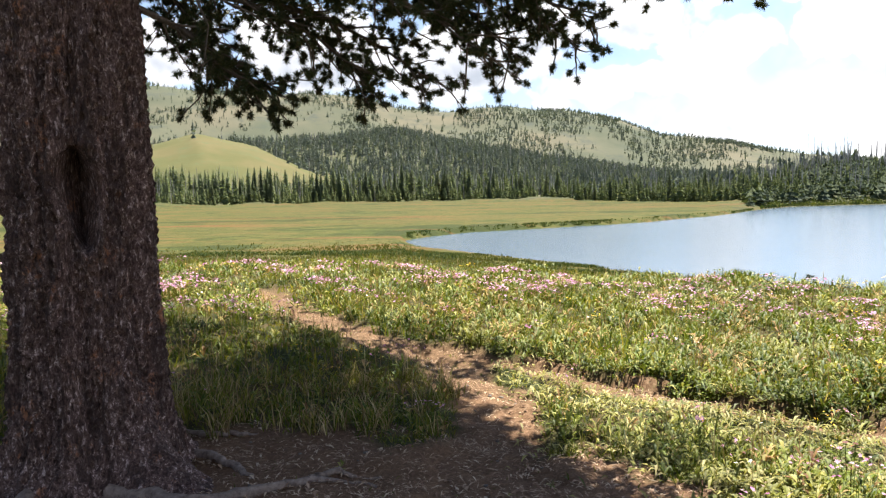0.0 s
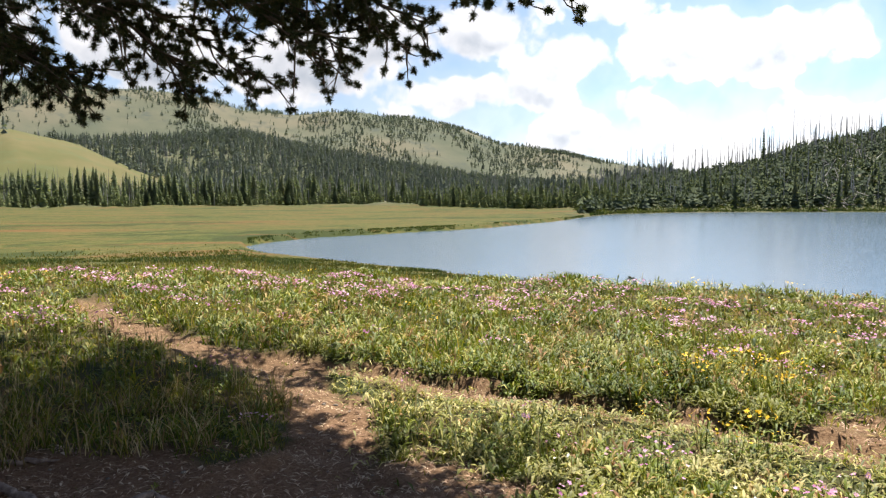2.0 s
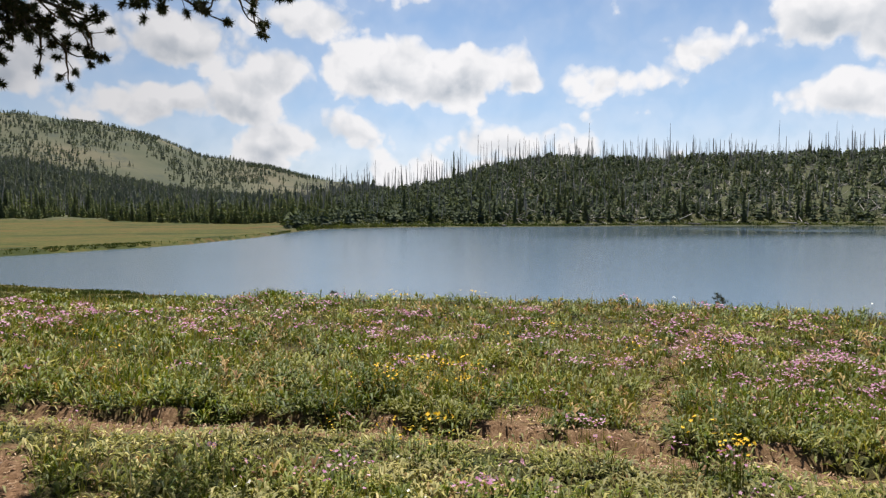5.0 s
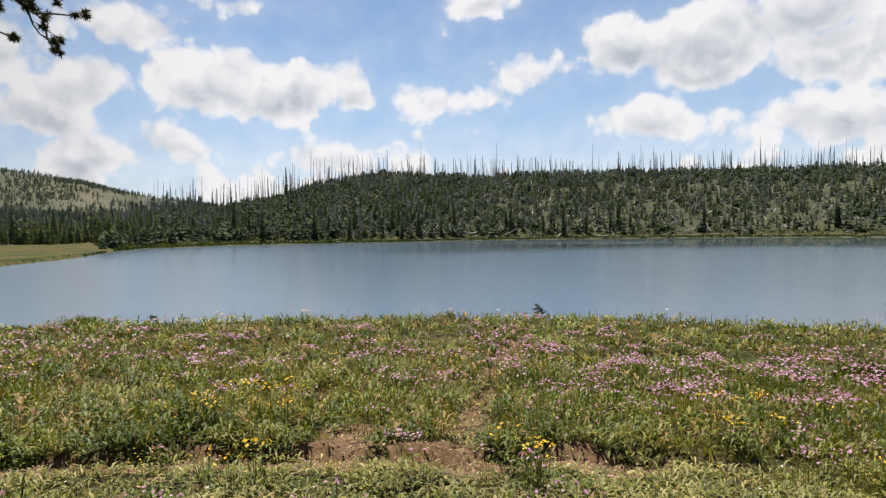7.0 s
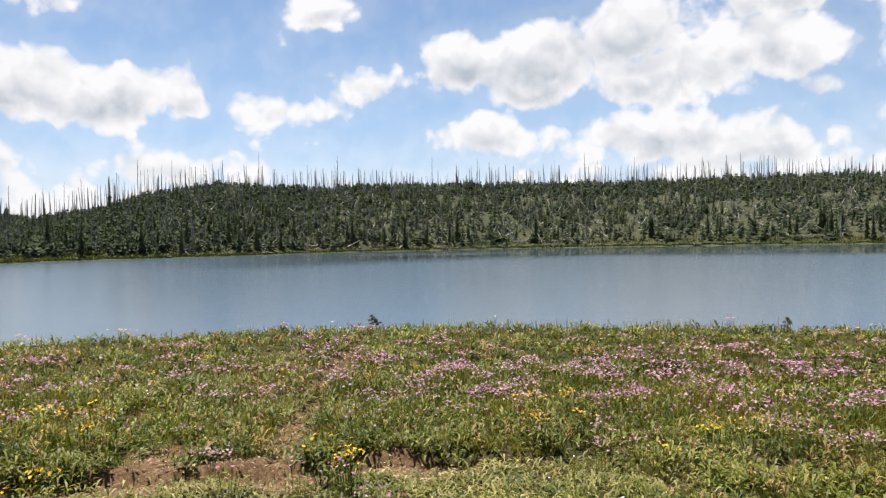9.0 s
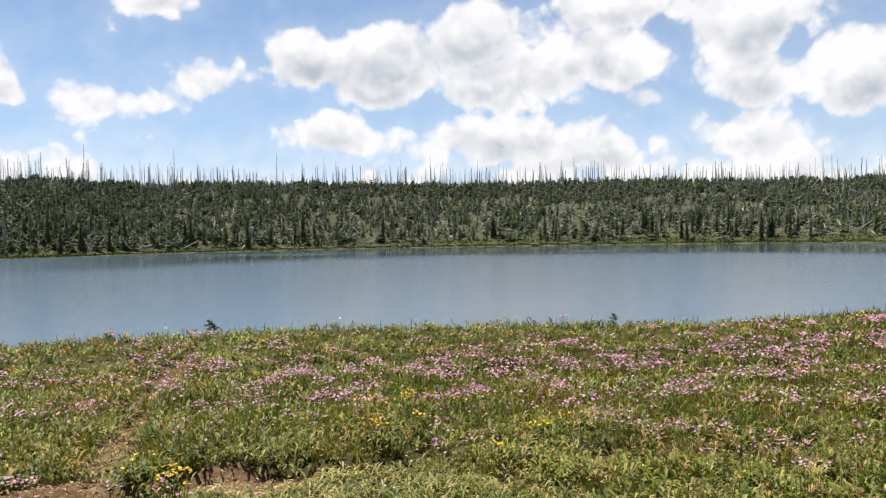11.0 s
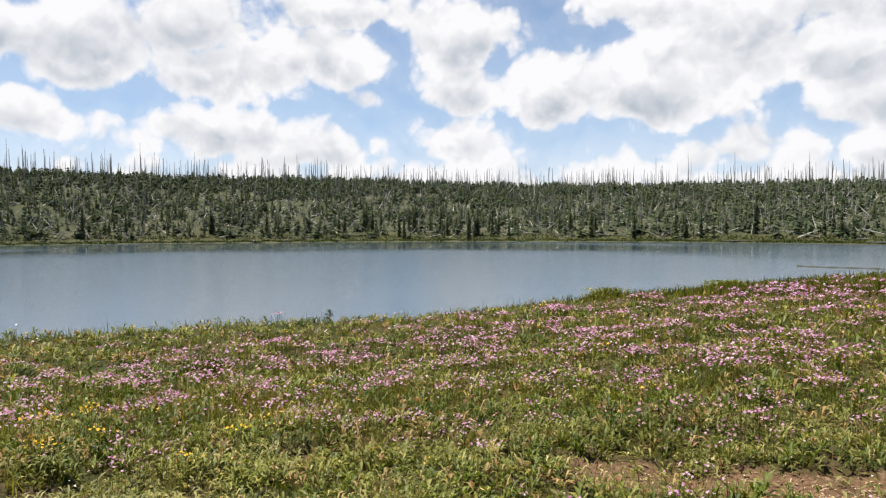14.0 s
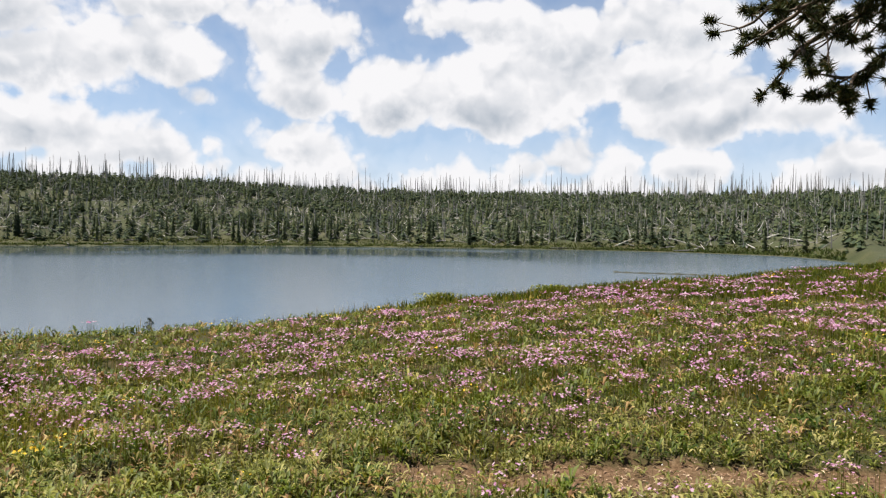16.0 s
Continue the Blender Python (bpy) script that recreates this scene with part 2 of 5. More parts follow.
def bark_colour(n, pos, p):
    """Dark plum-brown bark of small upright flakes, pale where they curl, rusty where one has fallen, with long furrows."""
    def stretched(k):
        m = n.add("ShaderNodeMapping")
        n.put(m.inputs[0], pos)
        m.inputs["Scale"].default_value = (1, 1, k)
        return m.outputs[0]
    flake, fleck = n.noise(stretched(0.42), 46.0, 5.0, 0.66, 0.6), n.noise(stretched(0.6), 105.0, 4.0, 0.7, 0.4)
    furrow = n.noise(stretched(0.16), 13.0, 4.0, 0.6, 0.5)
    col = n.ramp(n.math("MULTIPLY_ADD", flake, 0.62, n.math("MULTIPLY", fleck, 0.38)), [(0.38, (0.024, 0.014, 0.011)), (0.47, (0.078, 0.046, 0.037)), (0.55, (0.155, 0.098, 0.082)), (0.62, (0.48, 0.37, 0.33))])
    rust = n.math("MULTIPLY", n.smooth(n.noise(pos, 6.0, 5.0, 0.7), 0.57, 0.68), n.smooth(flake, 0.44, 0.54))
    col = n.mix(n.math("MULTIPLY", rust, 0.8), col, (0.29, 0.115, 0.05))
    cut = n.smooth(furrow, 0.36, 0.50)
    b = n.add("ShaderNodeBump", Strength=1.0, Distance=0.02)
    n.put(b.inputs["Height"], n.math("ADD", n.math("MULTIPLY", flake, 0.8), n.math("MULTIPLY_ADD", fleck, 0.3, n.math("MULTIPLY", cut, 0.6))))
    n.put(p.inputs["Normal"], b.outputs[0])
    return n.mix(n.math("MULTIPLY_ADD", cut, 0.7, 0.3), (0.034, 0.021, 0.017), col)


def by_object(*cols):
    def build(n, pos, p):
        r = n.add("ShaderNodeObjectInfo").outputs["Random"]
        own = n.ramp(r, [(i / max(1, len(cols) - 1), c) for i, c in enumerate(cols)])
        return n.mix(n.smooth(n.noise(pos, 1.5, 4.0, 0.7), 0.3, 0.7), n.mix(1.0, own, (0.6, 0.6, 0.6), "MULTIPLY"), own)
    return build


def by_island(*cols):
    def build(n, pos, p):
        return n.ramp(island(n), [(i / max(1, len(cols) - 1), c) for i, c in enumerate(cols)])
    return build


def water_material():
    m = bpy.data.materials.new("lake_water")
    m.use_nodes = True
    n = Nodes(m.node_tree)
    pos = n.add("ShaderNodeNewGeometry").outputs["Position"]
    p = n.add("ShaderNodeBsdfPrincipled")
    p.inputs["Base Color"].default_value = (0.055, 0.082, 0.112, 1)
    p.inputs["Roughness"].default_value, p.inputs["IOR"].default_value = 0.19, 1.33
    lee = n.add("ShaderNodeVertexColor")
    lee.layer_name = "calm"
    calm = n.math("MULTIPLY", n.add("ShaderNodeSeparateColor", Color=lee.outputs[0]).outputs[0], n.smooth(n.noise(pos, 0.018, 4.0, 0.6), 0.30, 0.55), clamp=True)
    n.put(p.inputs["Roughness"], n.math("MULTIPLY_ADD", calm, -0.14, 0.19))
    wide = n.noise(pos, 0.05, 3.0, 0.5)
    ripple = n.math("ADD", n.noise(pos, 3.2, 3.0, 0.6), n.math("MULTIPLY", n.noise(pos, 0.9, 2.0), 0.8))
    b = n.add("ShaderNodeBump", Distance=0.05)
    n.put(b.inputs["Strength"], n.math("MULTIPLY", n.math("MULTIPLY_ADD", n.smooth(wide, 0.35, 0.65), 0.16, 0.12), n.math("MULTIPLY_ADD", calm, -0.8, 1.0)))
    n.put(b.inputs["Height"], ripple)
    n.put(p.inputs["Normal"], b.outputs[0])
    out = n.add("ShaderNodeOutputMaterial")
    n.t.links.new(p.outputs[0], out.inputs[0])
    return m


GROUND = material("meadow_ground", ground_colour, 0.95, 0.1, (60.0, 0.6, 0.03))
MOUNTAIN = material("mountain_slope", hazy_mountain_colour, 0.95, 0.05)
KNOLL = material("knoll_grass", knoll_colour, 0.95, 0.05)
BARK = material("pine_bark", bark_colour, 0.9, 0.15)
ROOT = material("root_bark", lambda n, pos, p: n.ramp(n.noise(pos, 30.0, 6.0, 0.7), [(0.3, (0.085, 0.060, 0.046)), (0.7, (0.28, 0.215, 0.175))]), 0.9, 0.15, (80.0, 0.6, 0.01))
TWIG = material("twig_bark", lambda n, pos, p: n.ramp(n.noise(pos, 60.0, 4.0), [(0.3, (0.06, 0.045, 0.035)), (0.7, (0.17, 0.13, 0.10))]), 0.9, 0.1)
NEEDLE = material("pine_needles", by_island((0.020, 0.030, 0.009), (0.036, 0.050, 0.014), (0.058, 0.066, 0.020), (0.11, 0.078, 0.034)), 0.6, 0.25, None, 0.12)
GRASS = material("grass_blades", leafy((0.026, 0.050, 0.004), (0.112, 0.140, 0.009), (0.36, 0.27, 0.06)), 0.55, 0.2, None, 0.45)
LEAF = material("broad_leaves", leafy((0.020, 0.042, 0.004), (0.112, 0.145, 0.010), (0.40, 0.35, 0.10), 0.9), 0.55, 0.25, None, 0.3)
PALE_LEAF = material("pale_leaves", leafy((0.045, 0.062, 0.010), (0.23, 0.215, 0.048), (0.56, 0.47, 0.20), 1.2), 0.55, 0.25, None, 0.3)
DRY_LEAF = material("dry_leaves", by_island((0.13, 0.060, 0.028), (0.26, 0.15, 0.065), (0.42, 0.30, 0.13), (0.20, 0.17, 0.05)), 0.7, 0.2, None, 0.25)
LITTER = material("needle_litter", by_island((0.09, 0.045, 0.026), (0.19, 0.105, 0.062), (0.33, 0.22, 0.14), (0.48, 0.37, 0.25)), 0.8, 0.2)
STRAW = material("dry_litter", by_island((0.13, 0.08, 0.04), (0.27, 0.19, 0.10), (0.44, 0.35, 0.20)), 0.8, 0.2, None, 0.3)
PINK = material("pink_petals", by_island((0.28, 0.095, 0.21), (0.38, 0.165, 0.29), (0.45, 0.225, 0.365), (0.49, 0.29, 0.395), (0.54, 0.39, 0.44)), 0.7, 0.2, None, 0.25)
BLUE_PETAL = material("blue_petals", by_island((0.22, 0.20, 0.45), (0.36, 0.32, 0.58)), 0.7, 0.2, None, 0.25)
YELLOW = material("yellow_petals", by_island((0.66, 0.40, 0.02), (0.80, 0.52, 0.05)), 0.7, 0.2, None, 0.2)
WHITE_PETAL = material("white_petals", by_island((0.65, 0.63, 0.58), (0.76, 0.74, 0.70)), 0.7, 0.2, None, 0.2)
CONIFER = material("conifer_needles", by_island((0.090, 0.116, 0.066), (0.135, 0.162, 0.084), (0.20, 0.215, 0.11)), 0.8, 0.15, None, 0.48)
CONIFER_ONE = material("conifer_crown", by_object((0.072, 0.094, 0.052), (0.105, 0.13, 0.064), (0.15, 0.166, 0.082)), 0.8, 0.15, None, 0.4)
YOUNG = material("young_pine_needles", by_island((0.026, 0.040, 0.024), (0.048, 0.066, 0.034), (0.090, 0.108, 0.046)), 0.8, 0.15, None, 0.12)
YOUNG_EDGE = material("edge_conifer_needles", by_island((0.075, 0.10, 0.040), (0.12, 0.145, 0.055), (0.18, 0.19, 0.075)), 0.8, 0.15, None, 0.22)
# far conifers: the haze of distance is put into the needle colour
HAZY = material("hazy_conifer_needles", by_island((0.074, 0.092, 0.078), (0.100, 0.120, 0.098), (0.135, 0.150, 0.118)), 0.85, 0.1, None, 0.35)
SNAG = material("weathered_snag", by_island((0.17, 0.160, 0.155), (0.29, 0.275, 0.26), (0.46, 0.43, 0.40)), 0.9, 0.1)
SNAG_ONE = material("weathered_wood", by_object((0.14, 0.13, 0.125), (0.24, 0.225, 0.215), (0.38, 0.35, 0.33)), 0.9, 0.1)
LOG = material("bleached_logs", by_island((0.14, 0.13, 0.12), (0.30, 0.28, 0.255), (0.50, 0.47, 0.43)), 0.9, 0.1)
WATER = water_material()

# ---- helpers for building ----
def part(name, mesh, mat, parent=None, label="", kind=""):
    """Links a bmesh or a mesh as one object, under a thing or a part."""
    if isinstance(mesh, bmesh.types.BMesh):
        me = bpy.data.meshes.new(name)
        mesh.to_mesh(me)
        mesh.free()
    else:
        me = mesh
    if mat and not me.materials:
        me.materials.append(mat)
    ob = new(name, me)
    ob.parent = parent
    return tagged(ob, label, kind=kind)


def mesh_of(name, verts, faces, smooth=False):
    """A mesh from arrays: verts (n, 3), faces (m, 3) or (m, 4)."""
    verts, faces = np.asarray(verts, dtype=np.float32).reshape(-1, 3), np.asarray(faces, dtype=np.int32)
    k = faces.shape[1]
    me = bpy.data.meshes.new(name)
    me.vertices.add(len(verts))
    me.vertices.foreach_set("co", verts.ravel())
    me.loops.add(faces.size)
    me.loops.foreach_set("vertex_index", faces.ravel())
    me.polygons.add(len(faces))
    me.polygons.foreach_set("loop_start", np.arange(0, faces.size, k, dtype=np.int32))
    me.polygons.foreach_set("loop_total", np.full(len(faces), k, dtype=np.int32))
    if smooth:
        me.polygons.foreach_set("use_smooth", np.ones(len(faces), dtype=bool))
    me.update(calc_edges=True)
    me.validate()
    return me


def waves(x, y, size, seed, octaves=4):
    """Smooth rolling noise, about -1 to 1, from turned sine waves."""
    rng = np.random.default_rng(seed)
    total, amp, out = 0.0, 1.0, 0.0
    for o in range(octaves):
        for _ in range(3):
            a, ph = rng.uniform(0, 2 * np.pi, 2)
            k = 2 * np.pi / size * rng.uniform(0.7, 1.4)
            out = out + amp * np.sin(k * (x * np.cos(a) + y * np.sin(a)) + ph + 1.3 * np.sin(k * 0.6 * (y * np.cos(a) - x * np.sin(a)) + ph * 2))
        total += amp * 1.7
        amp, size = amp * 0.5, size * 0.47
    return out / total


def ease(v, lo, hi):
    s = np.clip((np.asarray(v, dtype=float) - lo) / (hi - lo), 0, 1)
    return s * s * (3 - 2 * s)


def polar(x, y):
    r = np.hypot(x, y)
    a = np.degrees(np.arctan2(x, y))
    return r, np.where(a < -60, a + 360, a)


LAKE = -2.3
# azimuth, then by azimuth: distance of the bank's brow, its height; near and far water's edge
BROW_AZ = [-60, -21, -4, 10, 24, 42, 75, 90, 95, 106, 115, 122, 131, 138, 150, 180, 299]
BROW_R = [22, 19, 15.8, 17.2, 19.3, 19.8, 20, 20.5, 21, 24, 26, 31, 38, 55, 60, 40, 22]
BROW_Z = [-0.2, -0.2, -0.3, -0.6, -0.95, -1.2, -1.25, -1.2, -1.15, -0.9, -0.6, -0.5, -0.4, -0.3, -0.2, 0.0, -0.2]
SHORE_AZ = [-3.2, -2, 2, 6, 13, 16, 20.6, 22.2, 24, 26, 32, 45, 53, 60, 65, 83, 96, 105, 114, 121, 127, 134.5, 138, 139.6]
SHORE_NEAR = [60, 54, 48, 43, 37, 35, 33, 32.5, 31, 30, 28.5, 27, 27, 27, 27, 27.5, 29.5, 35, 46, 54, 66, 84, 106, 119]
SHORE_FAR = [61, 65, 73, 77, 87, 94, 114, 126, 150, 170, 190, 202, 225, 236, 245, 245, 248, 240, 226, 212, 200, 172, 140, 120]
# crests as azimuth, elevation in degrees from the eye: the wooded ridge across the lake, then the three ranges to its left
RIDGE_AZ = [20, 27.8, 32, 36, 38.3, 40.4, 43.4, 47, 51, 56, 65, 73, 87, 100, 111, 122, 131, 140, 170, 200]
RIDGE_EL = [1.2, 2.0, 2.3, 3.1, 3.8, 4.35, 4.85, 4.8, 4.55, 4.7, 4.65, 4.5, 4.5, 4.0, 3.8, 3.7, 3.65, 3.6, 3.0, 1.0]
RIDGE_R = [300, 310, 318, 320, 322, 325, 330, 335, 345, 360, 375, 385, 390, 395, 390, 385, 380, 380, 380, 380]
KNOLL_AZ, KNOLL_EL = [-60, -40, -28, -22, -18.8, -14.7, -10.9, -7, 0], [2.0, 2.6, 3.4, 4.2, 5.05, 4.1, 2.3, 0.8, 0.2]
WOOD_AZ, WOOD_EL = [-60, -30, -18, -10, -3.6, 2.3, 8.5, 17.5, 26, 40], [4.0, 4.2, 4.4, 4.7, 5.2, 4.2, 3.1, 1.7, 0.9, 0.5]
PEAK_AZ = [-60, -35, -21, -18.6, -11.6, -7.2, -3.7, 0.4, 4.4, 9.7, 14, 17, 22, 26, 32, 45, 80]
PEAK_EL = [7.0, 8.2, 8.4, 8.1, 7.8, 7.7, 6.7, 6.45, 6.8, 6.35, 5.4, 4.2, 3.6, 2.6, 1.7, 1.0, 0.5]
TREES_UP = 4.0
# trails of bare soil as polylines with half width and depth
TRAILS = []


def line_distance(x, y, pts):
    """Distance from a polyline, and on which side (positive: left of its way)."""
    best, side = np.full(np.shape(x), 1e9), np.zeros(np.shape(x))
    for (ax, ay), (bx, by) in zip(pts, pts[1:]):
        ux, uy = bx - ax, by - ay
        t = np.clip(((x - ax) * ux + (y - ay) * uy) / (ux * ux + uy * uy), 0, 1)
        px, py = x - ax - t * ux, y - ay - t * uy
        d = np.hypot(px, py)
        s = ux * py - uy * px
        near = d < best
        best, side = np.where(near, d, best), np.where(near, np.sign(s), side)
    return best, side


def lake_span(a):
    inside = (a > SHORE_AZ[0]) & (a < SHORE_AZ[-1])
    return np.where(inside, np.interp(a, SHORE_AZ, SHORE_NEAR), 1e9), np.where(inside, np.interp(a, SHORE_AZ, SHORE_FAR), 1e9)


def base_height(x, y):
    """The land without trails and tussocks."""
    r, a = polar(x, y)
    br, bz = np.interp(a, BROW_AZ, BROW_R), np.interp(a, BROW_AZ, BROW_Z)
    near, far = lake_span(a)
    s = np.clip((r - 3.5) / (br - 3.5), 0, 1)
    lift = np.interp(a, [12, 24, 42, 75, 90, 106, 115], [0.06, 0.23, 0.33, 0.33, 0.28, 0.14, 0.05])
    z = bz * s ** 0.85 + lift * ease(s, 0.5, 1.0)
    bz = bz + lift
    # from the brow down to the water or the marsh
    foot = np.where(near < 1e8, near, np.where(a < 0, 52.0, 130.0))
    low = np.where(near < 1e8, LAKE, np.where(a < 0, -1.95, -0.6))
    t = np.clip((r - br) / np.maximum(foot - br, 1), 0, None)
    z = np.where(r > br, bz + (low - bz) * np.clip(t, 0, 1) ** 0.8, z)
    # lake bed
    bed = LAKE - 0.12 * np.clip(np.minimum(r - near, far - r), 0, 8)
    z = np.where((r > near) & (r < far), bed, z)
    # far side
    out = np.where(near < 1e8, r - far, r - foot)
    beyond = (out > 0) & (r > br)
    meadow = np.where(a < 20, 1.0, 0.0)
    shelf = np.where(near < 1e8, LAKE + np.where(a < 22, 0.46, 0.30) * np.clip(out / 0.9, 0, 1), low)
    left = shelf + 1.1 * ease(out, 5, 260)
    crest_r, crest_z = np.interp(a, RIDGE_AZ, RIDGE_R), 0.0
    crest_z = 1.6 + crest_r * np.tan(np.radians(np.interp(a, RIDGE_AZ, RIDGE_EL))) - TREES_UP
    start = np.where(near < 1e8, far, 150.0)
    up = np.clip((r - start - 6) / np.maximum(crest_r - start - 6, 20), 0, 1.0)
    ridge = shelf + 0.9 * ease(out, 1, 14) + np.maximum(crest_z - LAKE - 1.2, 0) * (0.35 * up + 0.65 * up ** 1.0 * (2 - up) * 0.5 + 0.325 * up ** 2)
    ridge = np.where(r > crest_r, ridge - (r - crest_r) * 0.03, ridge)
    w = ease(a, 19, 29)
    side = left * (1 - w) + ridge * w
    # the ranges behind the meadow
    def range_of(az, el, dist, width, up_):
        top = 1.6 + dist * np.tan(np.radians(np.interp(a, az, el))) - up_
        return top * ease(r, dist - width, dist) - 0.12 * np.clip(r - dist, 0, 1e9)
    knoll = range_of(KNOLL_AZ, KNOLL_EL, 620.0, 260, 2)
    wood = range_of(WOOD_AZ, WOOD_EL, 1050.0, 560, 12)
    peak = range_of(PEAK_AZ, PEAK_EL, 2100.0, 1050, 4)
    hills = np.maximum(np.maximum(knoll, wood), peak) + waves(x, y, 420, 5) * 9 * ease(r, 600, 1500)
    left_side = ease(a, 60, 34) * ease(a, -60, -52)
    side = np.where(r > 330, np.maximum(side, hills * left_side + side * (1 - left_side)), side)
    z = np.where(beyond, side, z)
    return z


def height(x, y):
    """The land as it is walked on."""
    x, y = np.asarray(x, dtype=float), np.asarray(y, dtype=float)
    r, a = polar(x, y)
    z = base_height(x, y)
    z = z + waves(x, y, 3.1, 11) * 0.045 * ease(r, 1, 5) * ease(r, 60, 25) + waves(x, y, 0.7, 12, 3) * 0.018 * ease(r, 30, 12)
    z = z + waves(x, y, 45, 13) * 0.9 * ease(r, 255, 300) + waves(x, y, 9, 14, 3) * 0.25 * ease(r, 215, 240)
    for pts, half, deep, bank in TRAILS:
        d, side = line_distance(x, y, pts)
        d = d + waves(x, y, 0.9, 21, 3) * half * 0.35
        z = z - deep * ease(d, half * 1.25, half * 0.7)
        if bank:
            z = z + bank * ease(x, 0.4, 2.2) * np.where(side > 0, ease(d, half * 0.9, half * 1.1) * ease(d, half + 2.2, half + 0.3), 0)
    return z


def soil_cover(x, y):
    """How bare the soil is: 1 on the trails and under the pine."""
    c = np.zeros(np.shape(x))
    wob = waves(x, y, 0.8, 22, 3)
    for pts, half, deep, bank in TRAILS:
        d, _ = line_distance(x, y, pts)
        # the smaller paths are half grown over
        worn = 0.84 if half < 0.2 else 0.92 if half > 0.32 and not bank and pts[0][0] > 0 else 1.0
        c = np.maximum(c, worn * ease(d + wob * half * 0.45, half * 1.15, half * 0.75))
    for cx, cy, rad in BARE:
        c = np.maximum(c, ease(np.hypot(x - cx, y - cy) / rad + wob * 0.25, 1.1, 0.75))
    # tufts hold on here and there, least under the pine
    keep = ease(np.hypot(x + 0.6, y - 3.4), 2.2, 3.4)
    return c * (1 - 0.22 * keep * ease(waves(x, y, 0.5, 23, 3), -0.05, 0.35))


BARE = []
TRAILS += [
    ([(-3.4, 13.2), (-3.0, 12.2), (-1.84, 10.05), (-1.05, 8.8), (-0.45, 8.1), (0.06, 7.1), (0.3, 6.1), (0.4, 5.0), (0.1, 3.0), (-0.6, 0.6)], 0.34, 0.05, 0.0),
    ([(-0.1, 8.2), (0.75, 7.3), (1.72, 6.27), (2.3, 5.9), (3.15, 5.35), (3.55, 4.75), (4.1, 4.15), (4.5, 3.45), (4.95, 3.0), (5.5, 2.4)], 0.31, 0.07, 0.06),
    ([(4.55, 3.5), (5.0, 3.75), (6.0, 4.45), (7.7, 5.7), (10.3, 7.4), (12.5, 8.6)], 0.18, 0.04, 0.0),
    ([(5.5, -2.2), (5.15, -2.9), (5.0, -3.6), (4.5, -4.6), (4.0, -5.6)], 0.33, 0.04, 0.0),
]
BARE += [(-1.3, 3.5, 1.6), (0.2, 3.6, 1.2), (-0.3, 1.6, 1.9), (4.75, 4.95, 0.34), (4.30, 4.55, 0.36), (4.55, 3.35, 0.42), (4.5, 4.0, 0.34)]


# ---- the land: one sheet to the horizon ----
def make_ground():
    az = np.concatenate([np.arange(-45, 146, 0.5), np.arange(150, 315, 5.0)])
    rr = [0.25, 0.6, 1.0, 1.4]
    while rr[-1] < 12:
        rr.append(rr[-1] + 0.075)
    while rr[-1] < 30:
        rr.append(rr[-1] + 0.4)
    while rr[-1] < 480:
        rr.append(rr[-1] * 1.022)
    while rr[-1] < 4200:
        rr.append(rr[-1] * 1.045)
    rr = np.array(rr)
    A, Rr = np.meshgrid(np.radians(az), rr)
    x, y = Rr * np.sin(A), Rr * np.cos(A)
    z = height(x, y)
    n, m = x.shape
    i = np.arange(n - 1)[:, None] * m
    j, k = np.arange(m)[None, :], (np.arange(m)[None, :] + 1) % m
    quads = np.stack([i + j, i + k, i + m + k, i + m + j], -1).reshape(-1, 4)[:, ::-1]
    verts = np.stack([x, y, z], -1).reshape(-1, 3)
    verts = np.vstack([verts, [[0, 0, float(height(0.0, 0.0))]]])
    hub = len(verts) - 1
    # the ground under the camera closes as a fan of narrow quads round the hub
    fan = np.array([[hub, int(j[0][q]), int(j[0][(q + 1) % m]), int(j[0][(q + 2) % m])] for q in range(0, m - 1, 2)])
    quads = np.vstack([quads, fan])
    me = mesh_of("ground", verts, quads, True)
    layer = me.color_attributes.new("cover", "FLOAT_COLOR", "POINT")
    r, a = polar(verts[:, 0], verts[:, 1])
    near, far = lake_span(a)
    brow = np.interp(a, BROW_AZ, BROW_R)
    strip = ease(r, far + 20, far + 9) * (a > 18) * (r > far - 2)
    soil = soil_cover(verts[:, 0], verts[:, 1]) * (r < 40)
    sedge = ease(r, brow + 1, brow + 9) * ease(a, 34, 24)
    sedge = np.maximum(sedge * (1 - strip * (a > 22)), 0.75 * strip * (a > 22))
    slope = np.maximum(ease(a, 20, 28) * (r > 90), ease(r, 270, 310)) * (1 - 0.3 * strip)
    shore = ((r > near - 0.8) & (r < far - np.where(a > 22, 9.0, 3.0))) * 0.8
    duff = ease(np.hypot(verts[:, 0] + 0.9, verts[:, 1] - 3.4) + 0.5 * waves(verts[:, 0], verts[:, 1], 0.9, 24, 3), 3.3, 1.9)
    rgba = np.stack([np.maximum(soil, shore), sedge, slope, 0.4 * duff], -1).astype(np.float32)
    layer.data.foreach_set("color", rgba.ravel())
    me.materials.append(GROUND)
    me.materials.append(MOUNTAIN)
    me.materials.append(KNOLL)
    fr = np.hypot(*verts[quads[:, 0]][:, :2].T)
    fa = polar(*verts[quads[:, 0]][:, :2].T)[1]
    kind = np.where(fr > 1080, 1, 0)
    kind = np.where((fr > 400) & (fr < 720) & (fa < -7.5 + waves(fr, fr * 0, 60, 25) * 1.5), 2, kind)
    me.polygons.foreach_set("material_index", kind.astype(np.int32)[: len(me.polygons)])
    tagged(new("ground", me), "grassy lakeside ground with worn dirt trails rising to hills", "ground", kind="structure")


